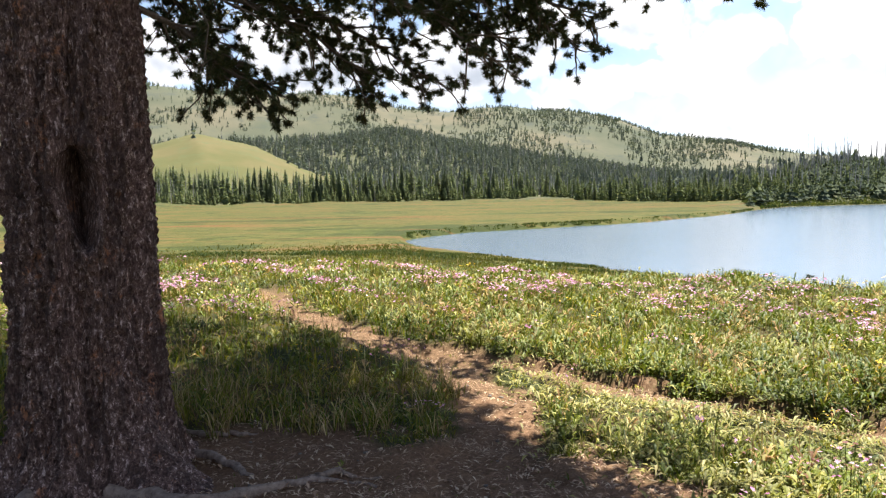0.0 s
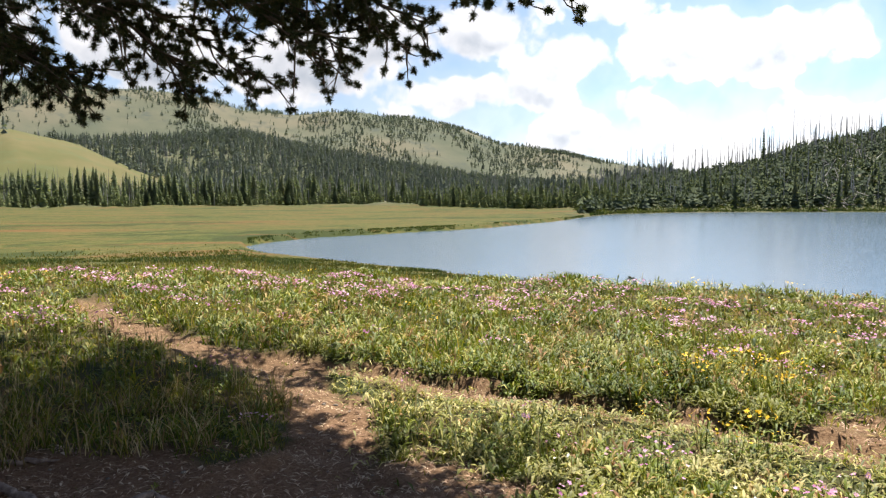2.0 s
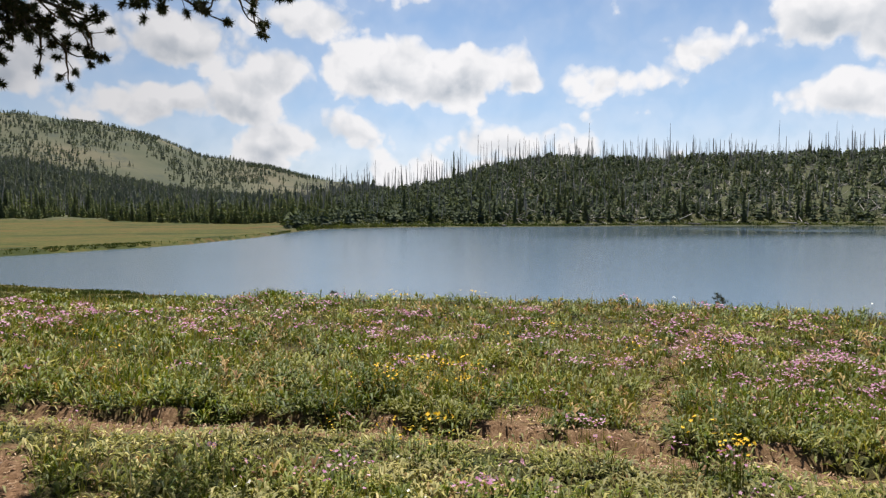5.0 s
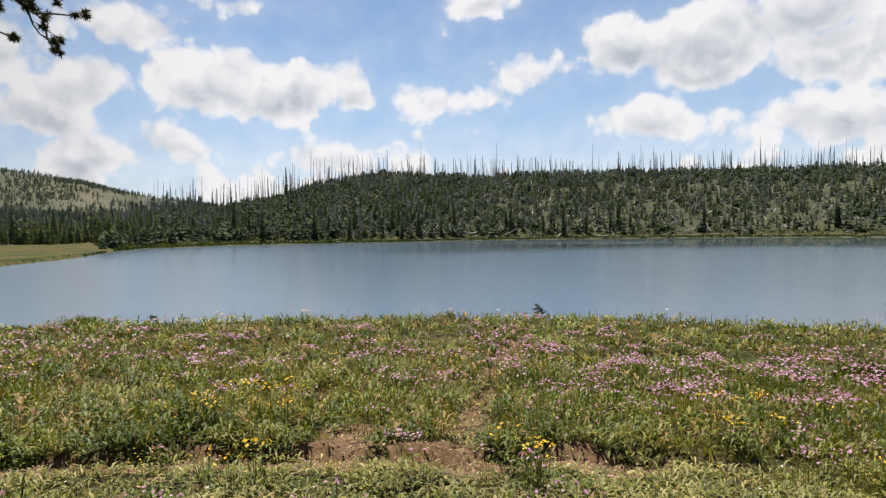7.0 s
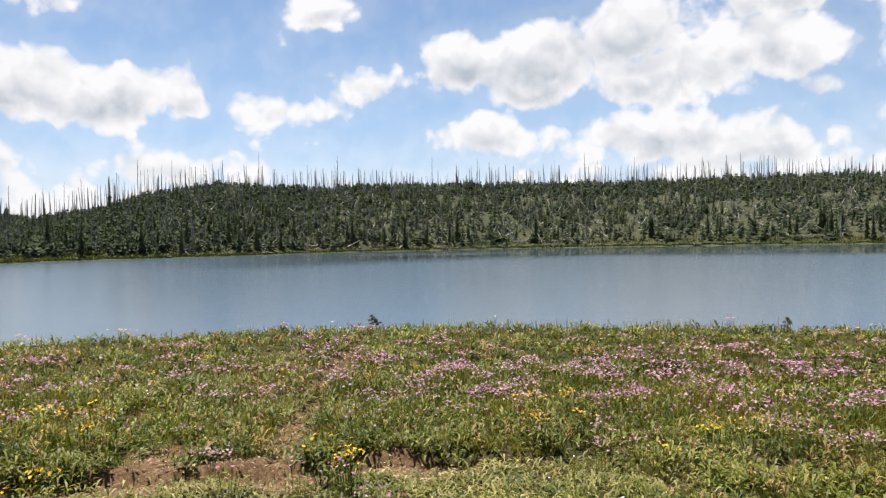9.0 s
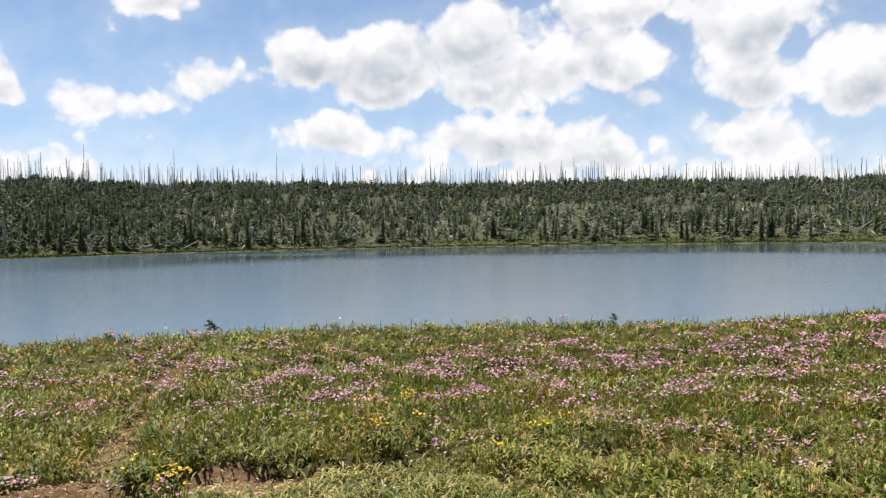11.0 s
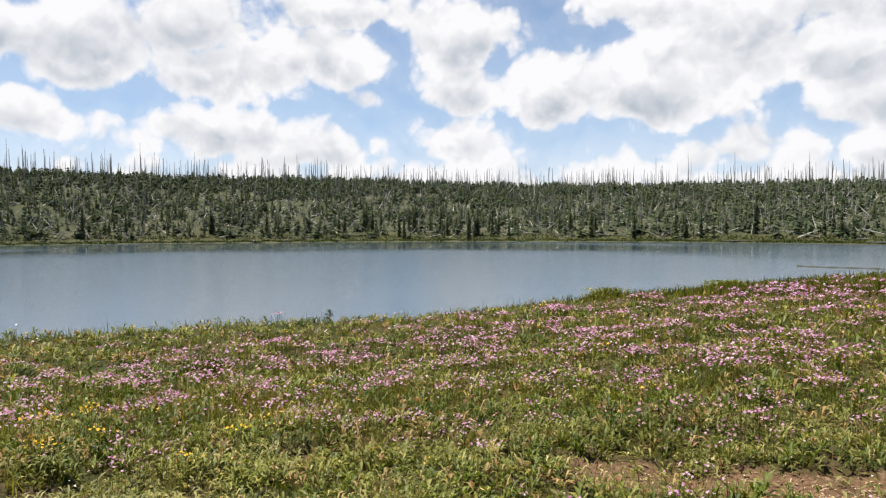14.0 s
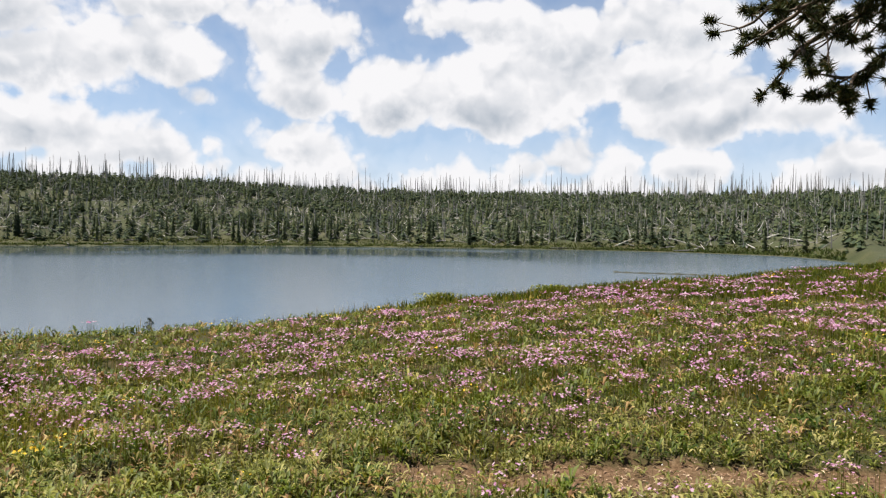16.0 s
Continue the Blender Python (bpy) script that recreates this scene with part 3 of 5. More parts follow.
def make_lake():
    az = np.array(SHORE_AZ)
    fine = np.linspace(az[0], az[-1], 240)
    near, far = np.interp(fine, az, SHORE_NEAR) - 1.5, np.interp(fine, az, SHORE_FAR) + 1.0
    s, c = np.sin(np.radians(fine)), np.cos(np.radians(fine))
    steps = np.linspace(0, 1, 33)
    rad = near[:, None] * (1 - steps) + far[:, None] * steps
    verts = np.stack([rad * s[:, None], rad * c[:, None], np.full_like(rad, LAKE)], -1).reshape(-1, 3)
    k = len(steps)
    quads = np.array([[i * k + j, i * k + j + 1, (i + 1) * k + j + 1, (i + 1) * k + j] for i in range(len(fine) - 1) for j in range(k - 1)])
    me = mesh_of("lake", verts, quads, True)
    # the water lies smooth in the lee of the far slope
    span = (far - 1.0)[:, None] - rad
    lee = ease(span, 130, 80) * ease(fine, 36, 62)[:, None] * ease(fine, 138, 104)[:, None]
    layer = me.color_attributes.new("calm", "FLOAT_COLOR", "POINT")
    layer.data.foreach_set("color", np.repeat(lee.reshape(-1, 1), 4, 1).astype(np.float32).ravel())
    tagged(part("lake", me, WATER), "calm grey-blue mountain lake reflecting a cloudy sky", "lake", kind="structure")


make_ground()
make_lake()


# ---- far trees ----
def cone_trunk(h, r0, r1, sides, rng, lean=0.0, rings=2):
    """A tapered stem as vertices and triangles."""
    v, f = [], []
    for k in range(rings + 1):
        t = k / rings
        for s in range(sides):
            a = 2 * np.pi * s / sides
            rad = r0 + (r1 - r0) * t
            v.append((rad * np.cos(a) + lean * h * t * t, rad * np.sin(a), h * t))
    for k in range(rings):
        for s in range(sides):
            a, b = k * sides + s, k * sides + (s + 1) % sides
            f += [(a, b, b + sides), (a, b + sides, a + sides)]
    return np.array(v), np.array(f)


def crown(h, base, width, whorls, arms, rng, ragged=0.35):
    """Needled boughs in whorls: each a drooping wedge with a broken tip, gaps between them."""
    v, f = [], []
    for k in range(whorls):
        t = k / (whorls - 1)
        z = base + (h - base) * (t ** 0.92)
        reach = width * (1 - t) ** 0.75 * (0.55 + 0.45 * min(1, (t + 0.08) * 6)) + 0.04 * width
        for s in range(arms):
            if rng.random() < 0.12:
                continue
            a = 2 * np.pi * (s + rng.random()) / arms + k * 1.1
            L = reach * rng.uniform(1 - ragged, 1.12)
            w = (0.5 + 0.28 * rng.random()) * L * 2.4 / arms * 2.2
            dz = -L * rng.uniform(0.15, 0.6)
            c, sn = np.cos(a), np.sin(a)
            up = (h - base) / whorls * rng.uniform(0.7, 1.25)
            i = len(v)
            mid = 0.55 * L
            v += [(0, 0, z + up), (c * mid - sn * w, sn * mid + c * w, z + dz * 0.6), (c * mid + sn * w, sn * mid - c * w, z + dz * 0.5), (c * L, sn * L, z + dz)]
            f += [(i, i + 1, i + 3), (i, i + 3, i + 2)]
    return np.array(v), np.array(f)


def scatter(name, protos, places, mat, label, category):
    """Many alike plants joined into one mesh. places: x, y, z, turn, scale, tall, kind, lean."""
    V, F, off = [], [], 0
    for k, (pv, pf) in enumerate(protos):
        P = places[places[:, 6].astype(int) == k]
        if not len(P):
            continue
        c, s = np.cos(P[:, 3])[:, None], np.sin(P[:, 3])[:, None]
        x, y, z = pv[None, :, 0] * P[:, 4:5], pv[None, :, 1] * P[:, 4:5], pv[None, :, 2] * P[:, 5:6]
        x = x + z * P[:, 7:8]
        X, Y = x * c - y * s + P[:, 0:1], x * s + y * c + P[:, 1:2]
        V.append(np.stack([X, Y, z + P[:, 2:3]], -1).reshape(-1, 3))
        F.append((pf[None] + (np.arange(len(P)) * len(pv))[:, None, None] + off).reshape(-1, 3))
        off += len(P) * len(pv)
    if not V:
        return None
    ob = part(name, mesh_of(name, np.vstack(V), np.vstack(F)), mat)
    return tagged(ob, label, category, kind="stuff")


def land_points(n, az, rlo, rhi, seed, keep=None):
    """Random places on the land between two azimuths and distances (even in area)."""
    rng = np.random.default_rng(seed)
    a = rng.uniform(az[0], az[1], n)
    u = rng.random(n)
    lo = rlo(a) if callable(rlo) else np.full(n, float(rlo))
    hi = rhi(a) if callable(rhi) else np.full(n, float(rhi))
    r = np.sqrt(lo ** 2 + (hi ** 2 - lo ** 2) * u)
    x, y = r * np.sin(np.radians(a)), r * np.cos(np.radians(a))
    ok = np.ones(n, bool) if keep is None else keep(x, y, r, a, rng)
    x, y = x[ok], y[ok]
    return x, y, height(x, y), rng, a[ok], r[ok]


def places_of(x, y, z, rng, wide, tall, kinds, lean=0.0):
    n = len(x)
    t = tall(rng, n)
    return np.stack([x, y, z - 0.15, rng.uniform(0, 6.28, n), t * wide * rng.uniform(0.75, 1.4, n), t, rng.integers(0, kinds, n), rng.normal(0, 1, n) * lean], -1)


rng0 = np.random.default_rng(3)
# crowns of unit height that scatter() scales: boughs in 17, 11, 6 and 5 whorls
FULL = [crown(1.0, 0.03, 0.165, 17, 6, rng0, 0.5) for _ in range(5)]
MID = [crown(1.0, 0.05, 0.17, 11, 5, rng0) for _ in range(5)]
FEW = [crown(1.0, 0.02, 0.22, 6, 4, rng0) for _ in range(4)]
TINY = [crown(1.0, 0.02, 0.24, 5, 3, rng0) for _ in range(5)]


def snag_shape(rng, h=1.0):
    """A dead stem with stubs of branches."""
    v, f = cone_trunk(h, 0.012, 0.0035, 5, rng, rng.normal(0, 0.02), 3)
    v, f = [v], [f]
    n = len(v[0])
    for _ in range(9):
        z, a, L = h * rng.uniform(0.35, 0.93), rng.uniform(0, 6.28), rng.uniform(0.015, 0.05)
        c, s = np.cos(a), np.sin(a)
        q = np.array([(0, 0, z - 0.004), (0, 0, z + 0.004), (c * L, s * L, z + rng.uniform(-0.02, 0.01))])
        v.append(q)
        f.append(np.array([(n, n + 1, n + 2)]))
        n += 3
    return np.vstack(v), np.vstack(f)


SNAGS = [snag_shape(rng0) for _ in range(6)]
shore_far = lambda a: np.interp(a, SHORE_AZ, SHORE_FAR)
ridge_r = lambda a: np.interp(a, RIDGE_AZ, RIDGE_R)
LOW_WOOD = lambda a: np.interp(a, [8, 11, 18, 27], [1.0, 0.62, 0.55, 0.5])
TREELINE = lambda a: np.interp(a, [-60, -20, -4, 5, 10, 10.6, 14, 20, 24, 27], [300, 300, 290, 305, 330, 250, 225, 205, 190, 190])


def forest_left():
    def keep(x, y, r, a, rng):
        return rng.random(len(x)) < np.clip(0.55 + 0.6 * waves(x, y, 60, 31), 0.12, 1)
    x, y, z, rng, a, r = land_points(2600, (-34, 27), lambda q: TREELINE(q) + 6, lambda q: TREELINE(q) + 130, 41, keep)
    tall = lambda g, n: g.uniform(5, 14.5, n) * np.where(g.random(n) < 0.4, 0.5, 1)
    P = places_of(x, y, z, rng, 1.2, lambda g, n: tall(g, n) * LOW_WOOD(a), 5)
    scatter("conifer_forest", FULL, P, CONIFER, "dense dark green conifer forest beyond the meadow", "forest")
    x, y, z, rng, a, r = land_points(1500, (-34, 27), lambda q: TREELINE(q) + 2, lambda q: TREELINE(q) + 150, 42)
    P = places_of(x, y, z, rng, 1.0, lambda g, n: g.uniform(4, 12, n) * (0.25 + 0.75 * LOW_WOOD(a)), 6, 0.03)
    scatter("dead_forest_trunks", SNAGS, P, SNAG, "grey dead standing trunks among the living conifers", "dead trees")
    x, y, z, rng, a, r = land_points(950, (-34, 27), lambda q: TREELINE(q) - 4, lambda q: TREELINE(q) + 16, 45)
    P = places_of(x, y, z, rng, 1.3, lambda g, n: g.uniform(1.5, 6.5, n), 5)
    scatter("forest_edge_saplings", MID, P, YOUNG_EDGE, "low young conifers along the forest's edge", "forest")
    # wooded slope behind
    def keep2(x, y, r, a, rng):
        dark = np.interp(a, [-34, -22, -12, 0, 12, 26], [0.15, 0.18, 0.75, 1, 1, 0.8])
        open_ = ease(waves(x, y, 160, 33), 0.45, 0.7) * 0.7
        knoll = (np.interp(a, KNOLL_AZ, KNOLL_EL) > 1.5) & (r > 430) & (r < 660)
        return (rng.random(len(x)) < dark * (1 - open_)) & ~(knoll & (rng.random(len(x)) < 0.985))
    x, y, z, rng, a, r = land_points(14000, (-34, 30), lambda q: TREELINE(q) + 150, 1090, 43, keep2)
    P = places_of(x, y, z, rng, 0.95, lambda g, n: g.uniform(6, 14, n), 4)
    scatter("hill_forest", FEW, P, HAZY, "dark conifer wood covering the middle slope", "forest")
    x, y, z, rng, a, r = land_points(5200, (-34, 30), lambda q: TREELINE(q) + 150, 1090, 44, keep2)
    P = places_of(x, y, z, rng, 1.2, lambda g, n: g.uniform(7, 15, n), 6, 0.03)
    scatter("hill_dead_trunks", SNAGS, P, SNAG, "grey dead trunks standing through the hill forest", "dead trees")


def mountain_trees():
    def keep(x, y, r, a, rng):
        clump = waves(x, y, 330, 51) + 0.35 * waves(x, y, 90, 52)
        more = np.interp(a, [-10, 6, 20, 26], [0, 0.28, 0.34, 0.2])
        return rng.random(len(x)) < np.clip(ease(clump + more, 0.0, 0.45) + 0.07, 0, 1)
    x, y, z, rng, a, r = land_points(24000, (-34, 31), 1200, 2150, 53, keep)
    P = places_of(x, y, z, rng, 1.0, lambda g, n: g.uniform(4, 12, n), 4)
    scatter("mountain_wood", TINY, P, HAZY, "scattered grey-green conifers over the grassy mountain", "forest")


def burnt_ridge():
    """The slope across the lake: young pines coming up among dead stems and fallen logs."""
    def keep(x, y, r, a, rng):
        up = (r - shore_far(a)) / (ridge_r(a) - shore_far(a))
        gap = waves(x, y, 55, 61)
        crest = ease(up, 0.62, 0.9)
        hump = ease(a, 58, 46)
        return rng.random(len(x)) < np.clip(0.5 + 0.5 * gap + crest * 0.8 + hump * 0.6, 0.12, 1) * ease(up, 0.02, 0.10)
    x, y, z, rng, a, r = land_points(36000, (23, 150), lambda q: np.where(q > 139, 150, shore_far(q)) + 5, lambda q: ridge_r(q) + 12, 62, keep)
    P = places_of(x, y, z, rng, 1.75, lambda g, n: 1.0 + 2.9 * g.random(n) ** 1.9, 5)
    scatter("young_pines", TINY, P, YOUNG, "young green pines regrowing on the burnt ridge", "forest")
    x, y, z, rng, a, r = land_points(1100, (23, 150), lambda q: np.where(q > 139, 150, shore_far(q)) + 8, lambda q: ridge_r(q), 67)
    P = places_of(x, y, z, rng, 0.95, lambda g, n: g.uniform(3.0, 6.8, n), 5)
    scatter("dark_pines", FULL, P, CONIFER, "taller dark conifers dotted over the burnt ridge", "forest")
    # dead stems, thickest along the crest
    x, y, z, rng, a, r = land_points(3200, (24, 150), lambda q: np.where(q > 139, 150, shore_far(q)) + 10, lambda q: ridge_r(q) + 15, 63)
    P = places_of(x, y, z, rng, 1.7, lambda g, n: 1.8 + 6.0 * g.random(n) ** 1.5, 6, 0.09)
    scatter("standing_dead_stems", SNAGS, P, SNAG, "silver-grey dead stems standing on the burnt ridge", "dead trees")
    x, y, z, rng, a, r = land_points(1150, (24, 150), lambda q: ridge_r(q) - 18, lambda q: ridge_r(q) + 25, 64)
    P = places_of(x, y, z, rng, 1.7, lambda g, n: g.uniform(5.5, 12.5, n) * np.where(g.random(n) < 0.3, 0.7, 1), 6, 0.035)
    scatter("skyline_dead_stems", SNAGS, P, SNAG, "bare dead stems along the skyline of the ridge", "dead trees")
    # fallen logs
    x, y, z, rng, a, r = land_points(5600, (40, 137), lambda q: shore_far(q) + 6, lambda q: ridge_r(q) - 5, 65)
    n = len(x)
    v, f = cone_trunk(1.0, 0.034, 0.016, 5, rng0)
    V, F = [], []
    for i in range(n):
        L = rng.uniform(2, 5.5)
        m = pose(x[i], y[i], z[i] + 0.25, 90 + rng.normal(0, 26) - 14, 0, rng.uniform(0, 360))
        R3 = np.array(m.to_3x3()) * L
        V.append(v @ R3.T + np.array([x[i], y[i], z[i] + 0.35]))
        F.append(f + i * len(v))
    tagged(part("fallen_logs", mesh_of("fallen_logs", np.vstack(V), np.vstack(F)), LOG), "bleached fallen logs strewn over the burnt slope", "logs", kind="stuff")


forest_left()
mountain_trees()
burnt_ridge()


# ---- the flower meadow ----
VIEW = (-34, 143)


def meadow_points(n, rlo, rhi, seed, az=VIEW):
    """Places that thin out with distance as fast as they shrink from sight."""
    rng = np.random.default_rng(seed)
    a = np.radians(rng.uniform(az[0], az[1], n))
    r = rlo * (rhi / rlo) ** rng.random(n)
    return r * np.sin(a), r * np.cos(a), r, np.degrees(a), rng


def on_land(x, y, r, a):
    """Dry ground only."""
    near, far = lake_span(a)
    return (r < near - 0.5) | (r > far + 0.5)


def blades(x, y, z, rng, tall, wide, bend):
    """Grass blades of two bent segments and a tip."""
    n = len(x)
    t = rng.uniform(0, 6.283, n)
    c, s = np.cos(t), np.sin(t)
    f = rng.uniform(0, 6.283, n)
    bx, by = np.cos(f) * bend * tall, np.sin(f) * bend * tall
    hw = wide * 0.5
    def row(k, w):
        px, py, pz = x + bx * k * k, y + by * k * k, z + tall * (k - 0.18 * bend * k * k)
        return np.stack([px - c * hw * w, py - s * hw * w, pz], -1), np.stack([px + c * hw * w, py + s * hw * w, pz], -1)
    a0, b0 = row(0.0, 0.8)
    a1, b1 = row(0.55, 1.0)
    tip, _ = row(1.0, 0.0)
    V = np.stack([a0, b0, a1, b1, tip], 1).reshape(-1, 3)
    i = np.arange(n)[:, None] * 5
    F = np.stack([i + [[0, 1, 3]], i + [[0, 3, 2]], i + [[2, 3, 4]]], 1).reshape(-1, 3)
    return V, F


def leaves(x, y, z, rng, long, wide, rise):
    """Lance-shaped leaves folded along the rib, arching outwards."""
    n = len(x)
    t = rng.uniform(0, 6.283, n)
    c, s = np.cos(t), np.sin(t)
    def at(k, side, up):
        return np.stack([x + c * long * k - s * wide * side, y + s * long * k + c * wide * side, z + up], -1)
    lift = long * rise
    base, ml, mr = at(0, 0, 0), at(0.5, 0.5, lift * 0.75 + wide * 0.25), at(0.5, -0.5, lift * 0.75 + wide * 0.25)
    rib, tip = at(0.5, 0, lift * 0.75), at(1.0, 0, lift * rng.uniform(0.5, 1.05, n))
    V = np.stack([base, ml, rib, mr, tip], 1).reshape(-1, 3)
    i = np.arange(n)[:, None] * 5
    F = np.stack([i + [[0, 2, 1]], i + [[0, 3, 2]], i + [[1, 2, 4]], i + [[2, 3, 4]]], 1).reshape(-1, 3)
    return V, F


def heads(x, y, z, rng, size, petals=7):
    """Daisy heads: a shallow star of petals, tilted to the light."""
    n = len(x)
    tx, ty = rng.normal(0, 0.35, n), rng.normal(0, 0.35, n)
    spin = rng.uniform(0, 6.283, n)
    V = [np.stack([x, y, z], -1)]
    for k in range(petals * 2):
        a = spin + np.pi * k / petals
        rad = size * (0.5 if k % 2 == 0 else 0.27) * rng.uniform(0.8, 1.1, n)
        px, py = np.cos(a) * rad, np.sin(a) * rad
        V.append(np.stack([x + px, y + py, z + px * tx + py * ty + size * 0.10], -1))
    m = petals * 2 + 1
    V = np.stack(V, 1).reshape(-1, 3)
    i = np.arange(n)[:, None] * m
    F = np.stack([i + [[0, 1 + k, 1 + (k + 1) % (m - 1)]] for k in range(m - 1)], 1).reshape(-1, 3)
    return V, F


def stuff(name, vf, mat, label, category):
    V, F = vf
    return tagged(part(name, mesh_of(name, V, F), mat), label, category, kind="stuff")


def join_all(*parts):
    V, F, off = [], [], 0
    for v, f in parts:
        V.append(v)
        F.append(f + off)
        off += len(v)
    return np.vstack(V), np.vstack(F)


def lushness(x, y):
    """Height of the sward: tall on the lake side of the cut bank, short by the trails and under the pine."""
    bare = soil_cover(x, y)
    d, side = line_distance(x, y, TRAILS[1][0])
    tall = 0.62 + 0.38 * np.where((side > 0) & (d < 6), 1, 0) * ease(d, 0.1, 0.4)
    tall = tall * (1 + 0.35 * waves(x, y, 1.7, 71))
    tall = tall * np.where((side < 0) & (d < 1.5) & (x > 2.2), 0.36, np.where((side < 0) & (d < 1.1), 0.5, 1))
    low = ease(np.hypot(x - 4.2, y + 5.0), 3.6, 1.0) * 0.16
    return np.clip(tall - low, 0.2, 1.5) * (1 - 0.55 * bare), bare


def steepness(x, y):
    h = height(x, y)
    return np.hypot(height(x + 0.05, y) - h, height(x, y + 0.05) - h) / 0.05


def make_grass():
    x, y, r, a, rng = meadow_points(230000, 2.4, 30.0, 81)
    lush, bare = lushness(x, y)
    ok = on_land(x, y, r, a) & (rng.random(len(x)) > bare * 0.985) 
    ok[ok & (r < 8)] = steepness(x[ok & (r < 8)], y[ok & (r < 8)]) < 0.5
    x, y, r, lush = x[ok], y[ok], r[ok], lush[ok]
    lod = np.clip(r / 6.0, 0.8, 4.5)
    clump = np.clip(waves(x, y, 0.9, 78) + 0.6 * waves(x, y, 3.0, 79), -0.7, 0.9)
    tall = lush * (0.05 + 0.17 * rng.random(len(x)) ** 1.6) * (1 + 0.75 * clump) * (0.85 + 0.15 * lod ** 0.5)
    stuff("meadow_grass", blades(x, y, height(x, y) - 0.01, rng, tall, 0.0085 * lod * rng.uniform(0.6, 1.3, len(x)), rng.uniform(0.25, 1.2, len(x))),
          GRASS, "green and straw-coloured meadow grass above the lake", "grass")
    # trodden turf round the standing place, and the meadow behind it
    rng = np.random.default_rng(85)
    for name, count, lo, hi, first, last, label in (("trodden_turf", 16000, 0.7, 2.6, 0, 360, "short trodden grass round the bare soil"), ("meadow_behind", 22000, 2.4, 16.0, 143, 326, "meadow grass under and behind the pines")):
        a = np.radians(rng.uniform(first, last, count))
        r = lo * (hi / lo) ** rng.random(count)
        x, y = r * np.sin(a), r * np.cos(a)
        ok = rng.random(count) > soil_cover(x, y) * 0.985
        x, y, r = x[ok], y[ok], r[ok]
        stuff(name, blades(x, y, height(x, y) - 0.01, rng, rng.uniform(0.03, 0.11, len(x)) * (1 + (hi > 3)), 0.008 * np.clip(r / 3, 1, 5), rng.uniform(0.2, 0.9, len(x))), GRASS, label, "grass")
    # the same sward on the long brow that runs off beside the lake
    x, y, r, a, rng = meadow_points(34000, 24.0, 75.0, 87, (97, 143))
    ok = on_land(x, y, r, a) & (r < np.interp(a, BROW_AZ, BROW_R) + 9)
    x, y, r = x[ok], y[ok], r[ok]
    stuff("brow_grass", blades(x, y, height(x, y) - 0.01, rng, rng.uniform(0.12, 0.42, len(x)), 0.0012 * r, rng.uniform(0.1, 0.6, len(x))),
          GRASS, "tall green grass on the brow beside the lake", "grass")
    # thin straw and green tufts in the duff at the pine's foot
    rng = np.random.default_rng(88)
    cx, cy = rng.uniform(-2.4, 0.1, 80), rng.uniform(4.7, 6.4, 80)
    k = rng.integers(12, 34, 80)
    x, y = np.repeat(cx, k) + rng.normal(0, 0.05, k.sum()), np.repeat(cy, k) + rng.normal(0, 0.05, k.sum())
    for name, pick, mat, label in (("straw_tufts", rng.random(len(x)) < 0.6, STRAW, "dry straw tufts in the duff under the pine"), ("shade_tufts", rng.random(len(x)) < 0.5, GRASS, "thin green grass tufts under the pine")):
        m = int(pick.sum())
        stuff(name, blades(x[pick], y[pick], height(x[pick], y[pick]) - 0.01, rng, rng.uniform(0.08, 0.27, m), np.full(m, 0.007), rng.uniform(0.2, 0.9, m)), mat, label, "grass")
    # seed stalks
    x, y, r, a, rng = meadow_points(7000, 4.0, 30.0, 82)
    lush, bare = lushness(x, y)
    ok = on_land(x, y, r, a) & (bare < 0.1) & (lush > 0.55)
    x, y, r = x[ok], y[ok], r[ok]
    lod = np.clip(r / 6.0, 0.8, 4.5)
    stuff("seed_stalks", blades(x, y, height(x, y), rng, rng.uniform(0.22, 0.46, len(x)), 0.005 * lod, rng.uniform(0.05, 0.3, len(x))),
          STRAW, "tall dry straw-coloured grass stalks in the meadow", "grass")
    # sedge of the marsh below the brow and of the far meadow's edge
    x, y, r, a, rng = meadow_points(52000, 15.0, 75.0, 83, (-34, 26))
    ok = on_land(x, y, r, a) & (r > np.interp(a, BROW_AZ, BROW_R)) & (rng.random(len(x)) < ease(r, 62, 36))
    x, y, r = x[ok], y[ok], r[ok]
    clump = 0.6 + 0.6 * np.clip(waves(x, y, 14, 84), -0.6, 1)
    stuff("marsh_sedge", blades(x, y, height(x, y) - 0.02, rng, clump * rng.uniform(0.06, 0.22, len(x)), 0.010 * np.clip(r / 6, 1, 14), rng.uniform(0.1, 0.5, len(x))),
          SEDGE, "yellow-green sedge of the marsh round the lake", "sedge")


def shore_sedge():
    # dark rushes that edge the meadow where it meets the water
    rng = np.random.default_rng(86)
    a = rng.uniform(-3, 23.5, 9000)
    thick = waves(a, a * 0, 5.0, 88) + 0.5 * waves(a, a * 0, 1.1, 89)
    a = a[rng.random(len(a)) < np.clip(0.35 + thick, 0.05, 1)]
    r = np.interp(a, SHORE_AZ, SHORE_FAR) + 0.3 + 3.6 * rng.random(len(a)) ** 2
    x, y = r * np.sin(np.radians(a)), r * np.cos(np.radians(a))
    stuff("shore_rushes", blades(x, y, height(x, y) - 0.05, rng, rng.uniform(0.05, 0.22, len(a)), 0.0012 * r, rng.uniform(0.1, 0.5, len(a))), RUSH, "dark green rushes edging the meadow at the water", "rushes")


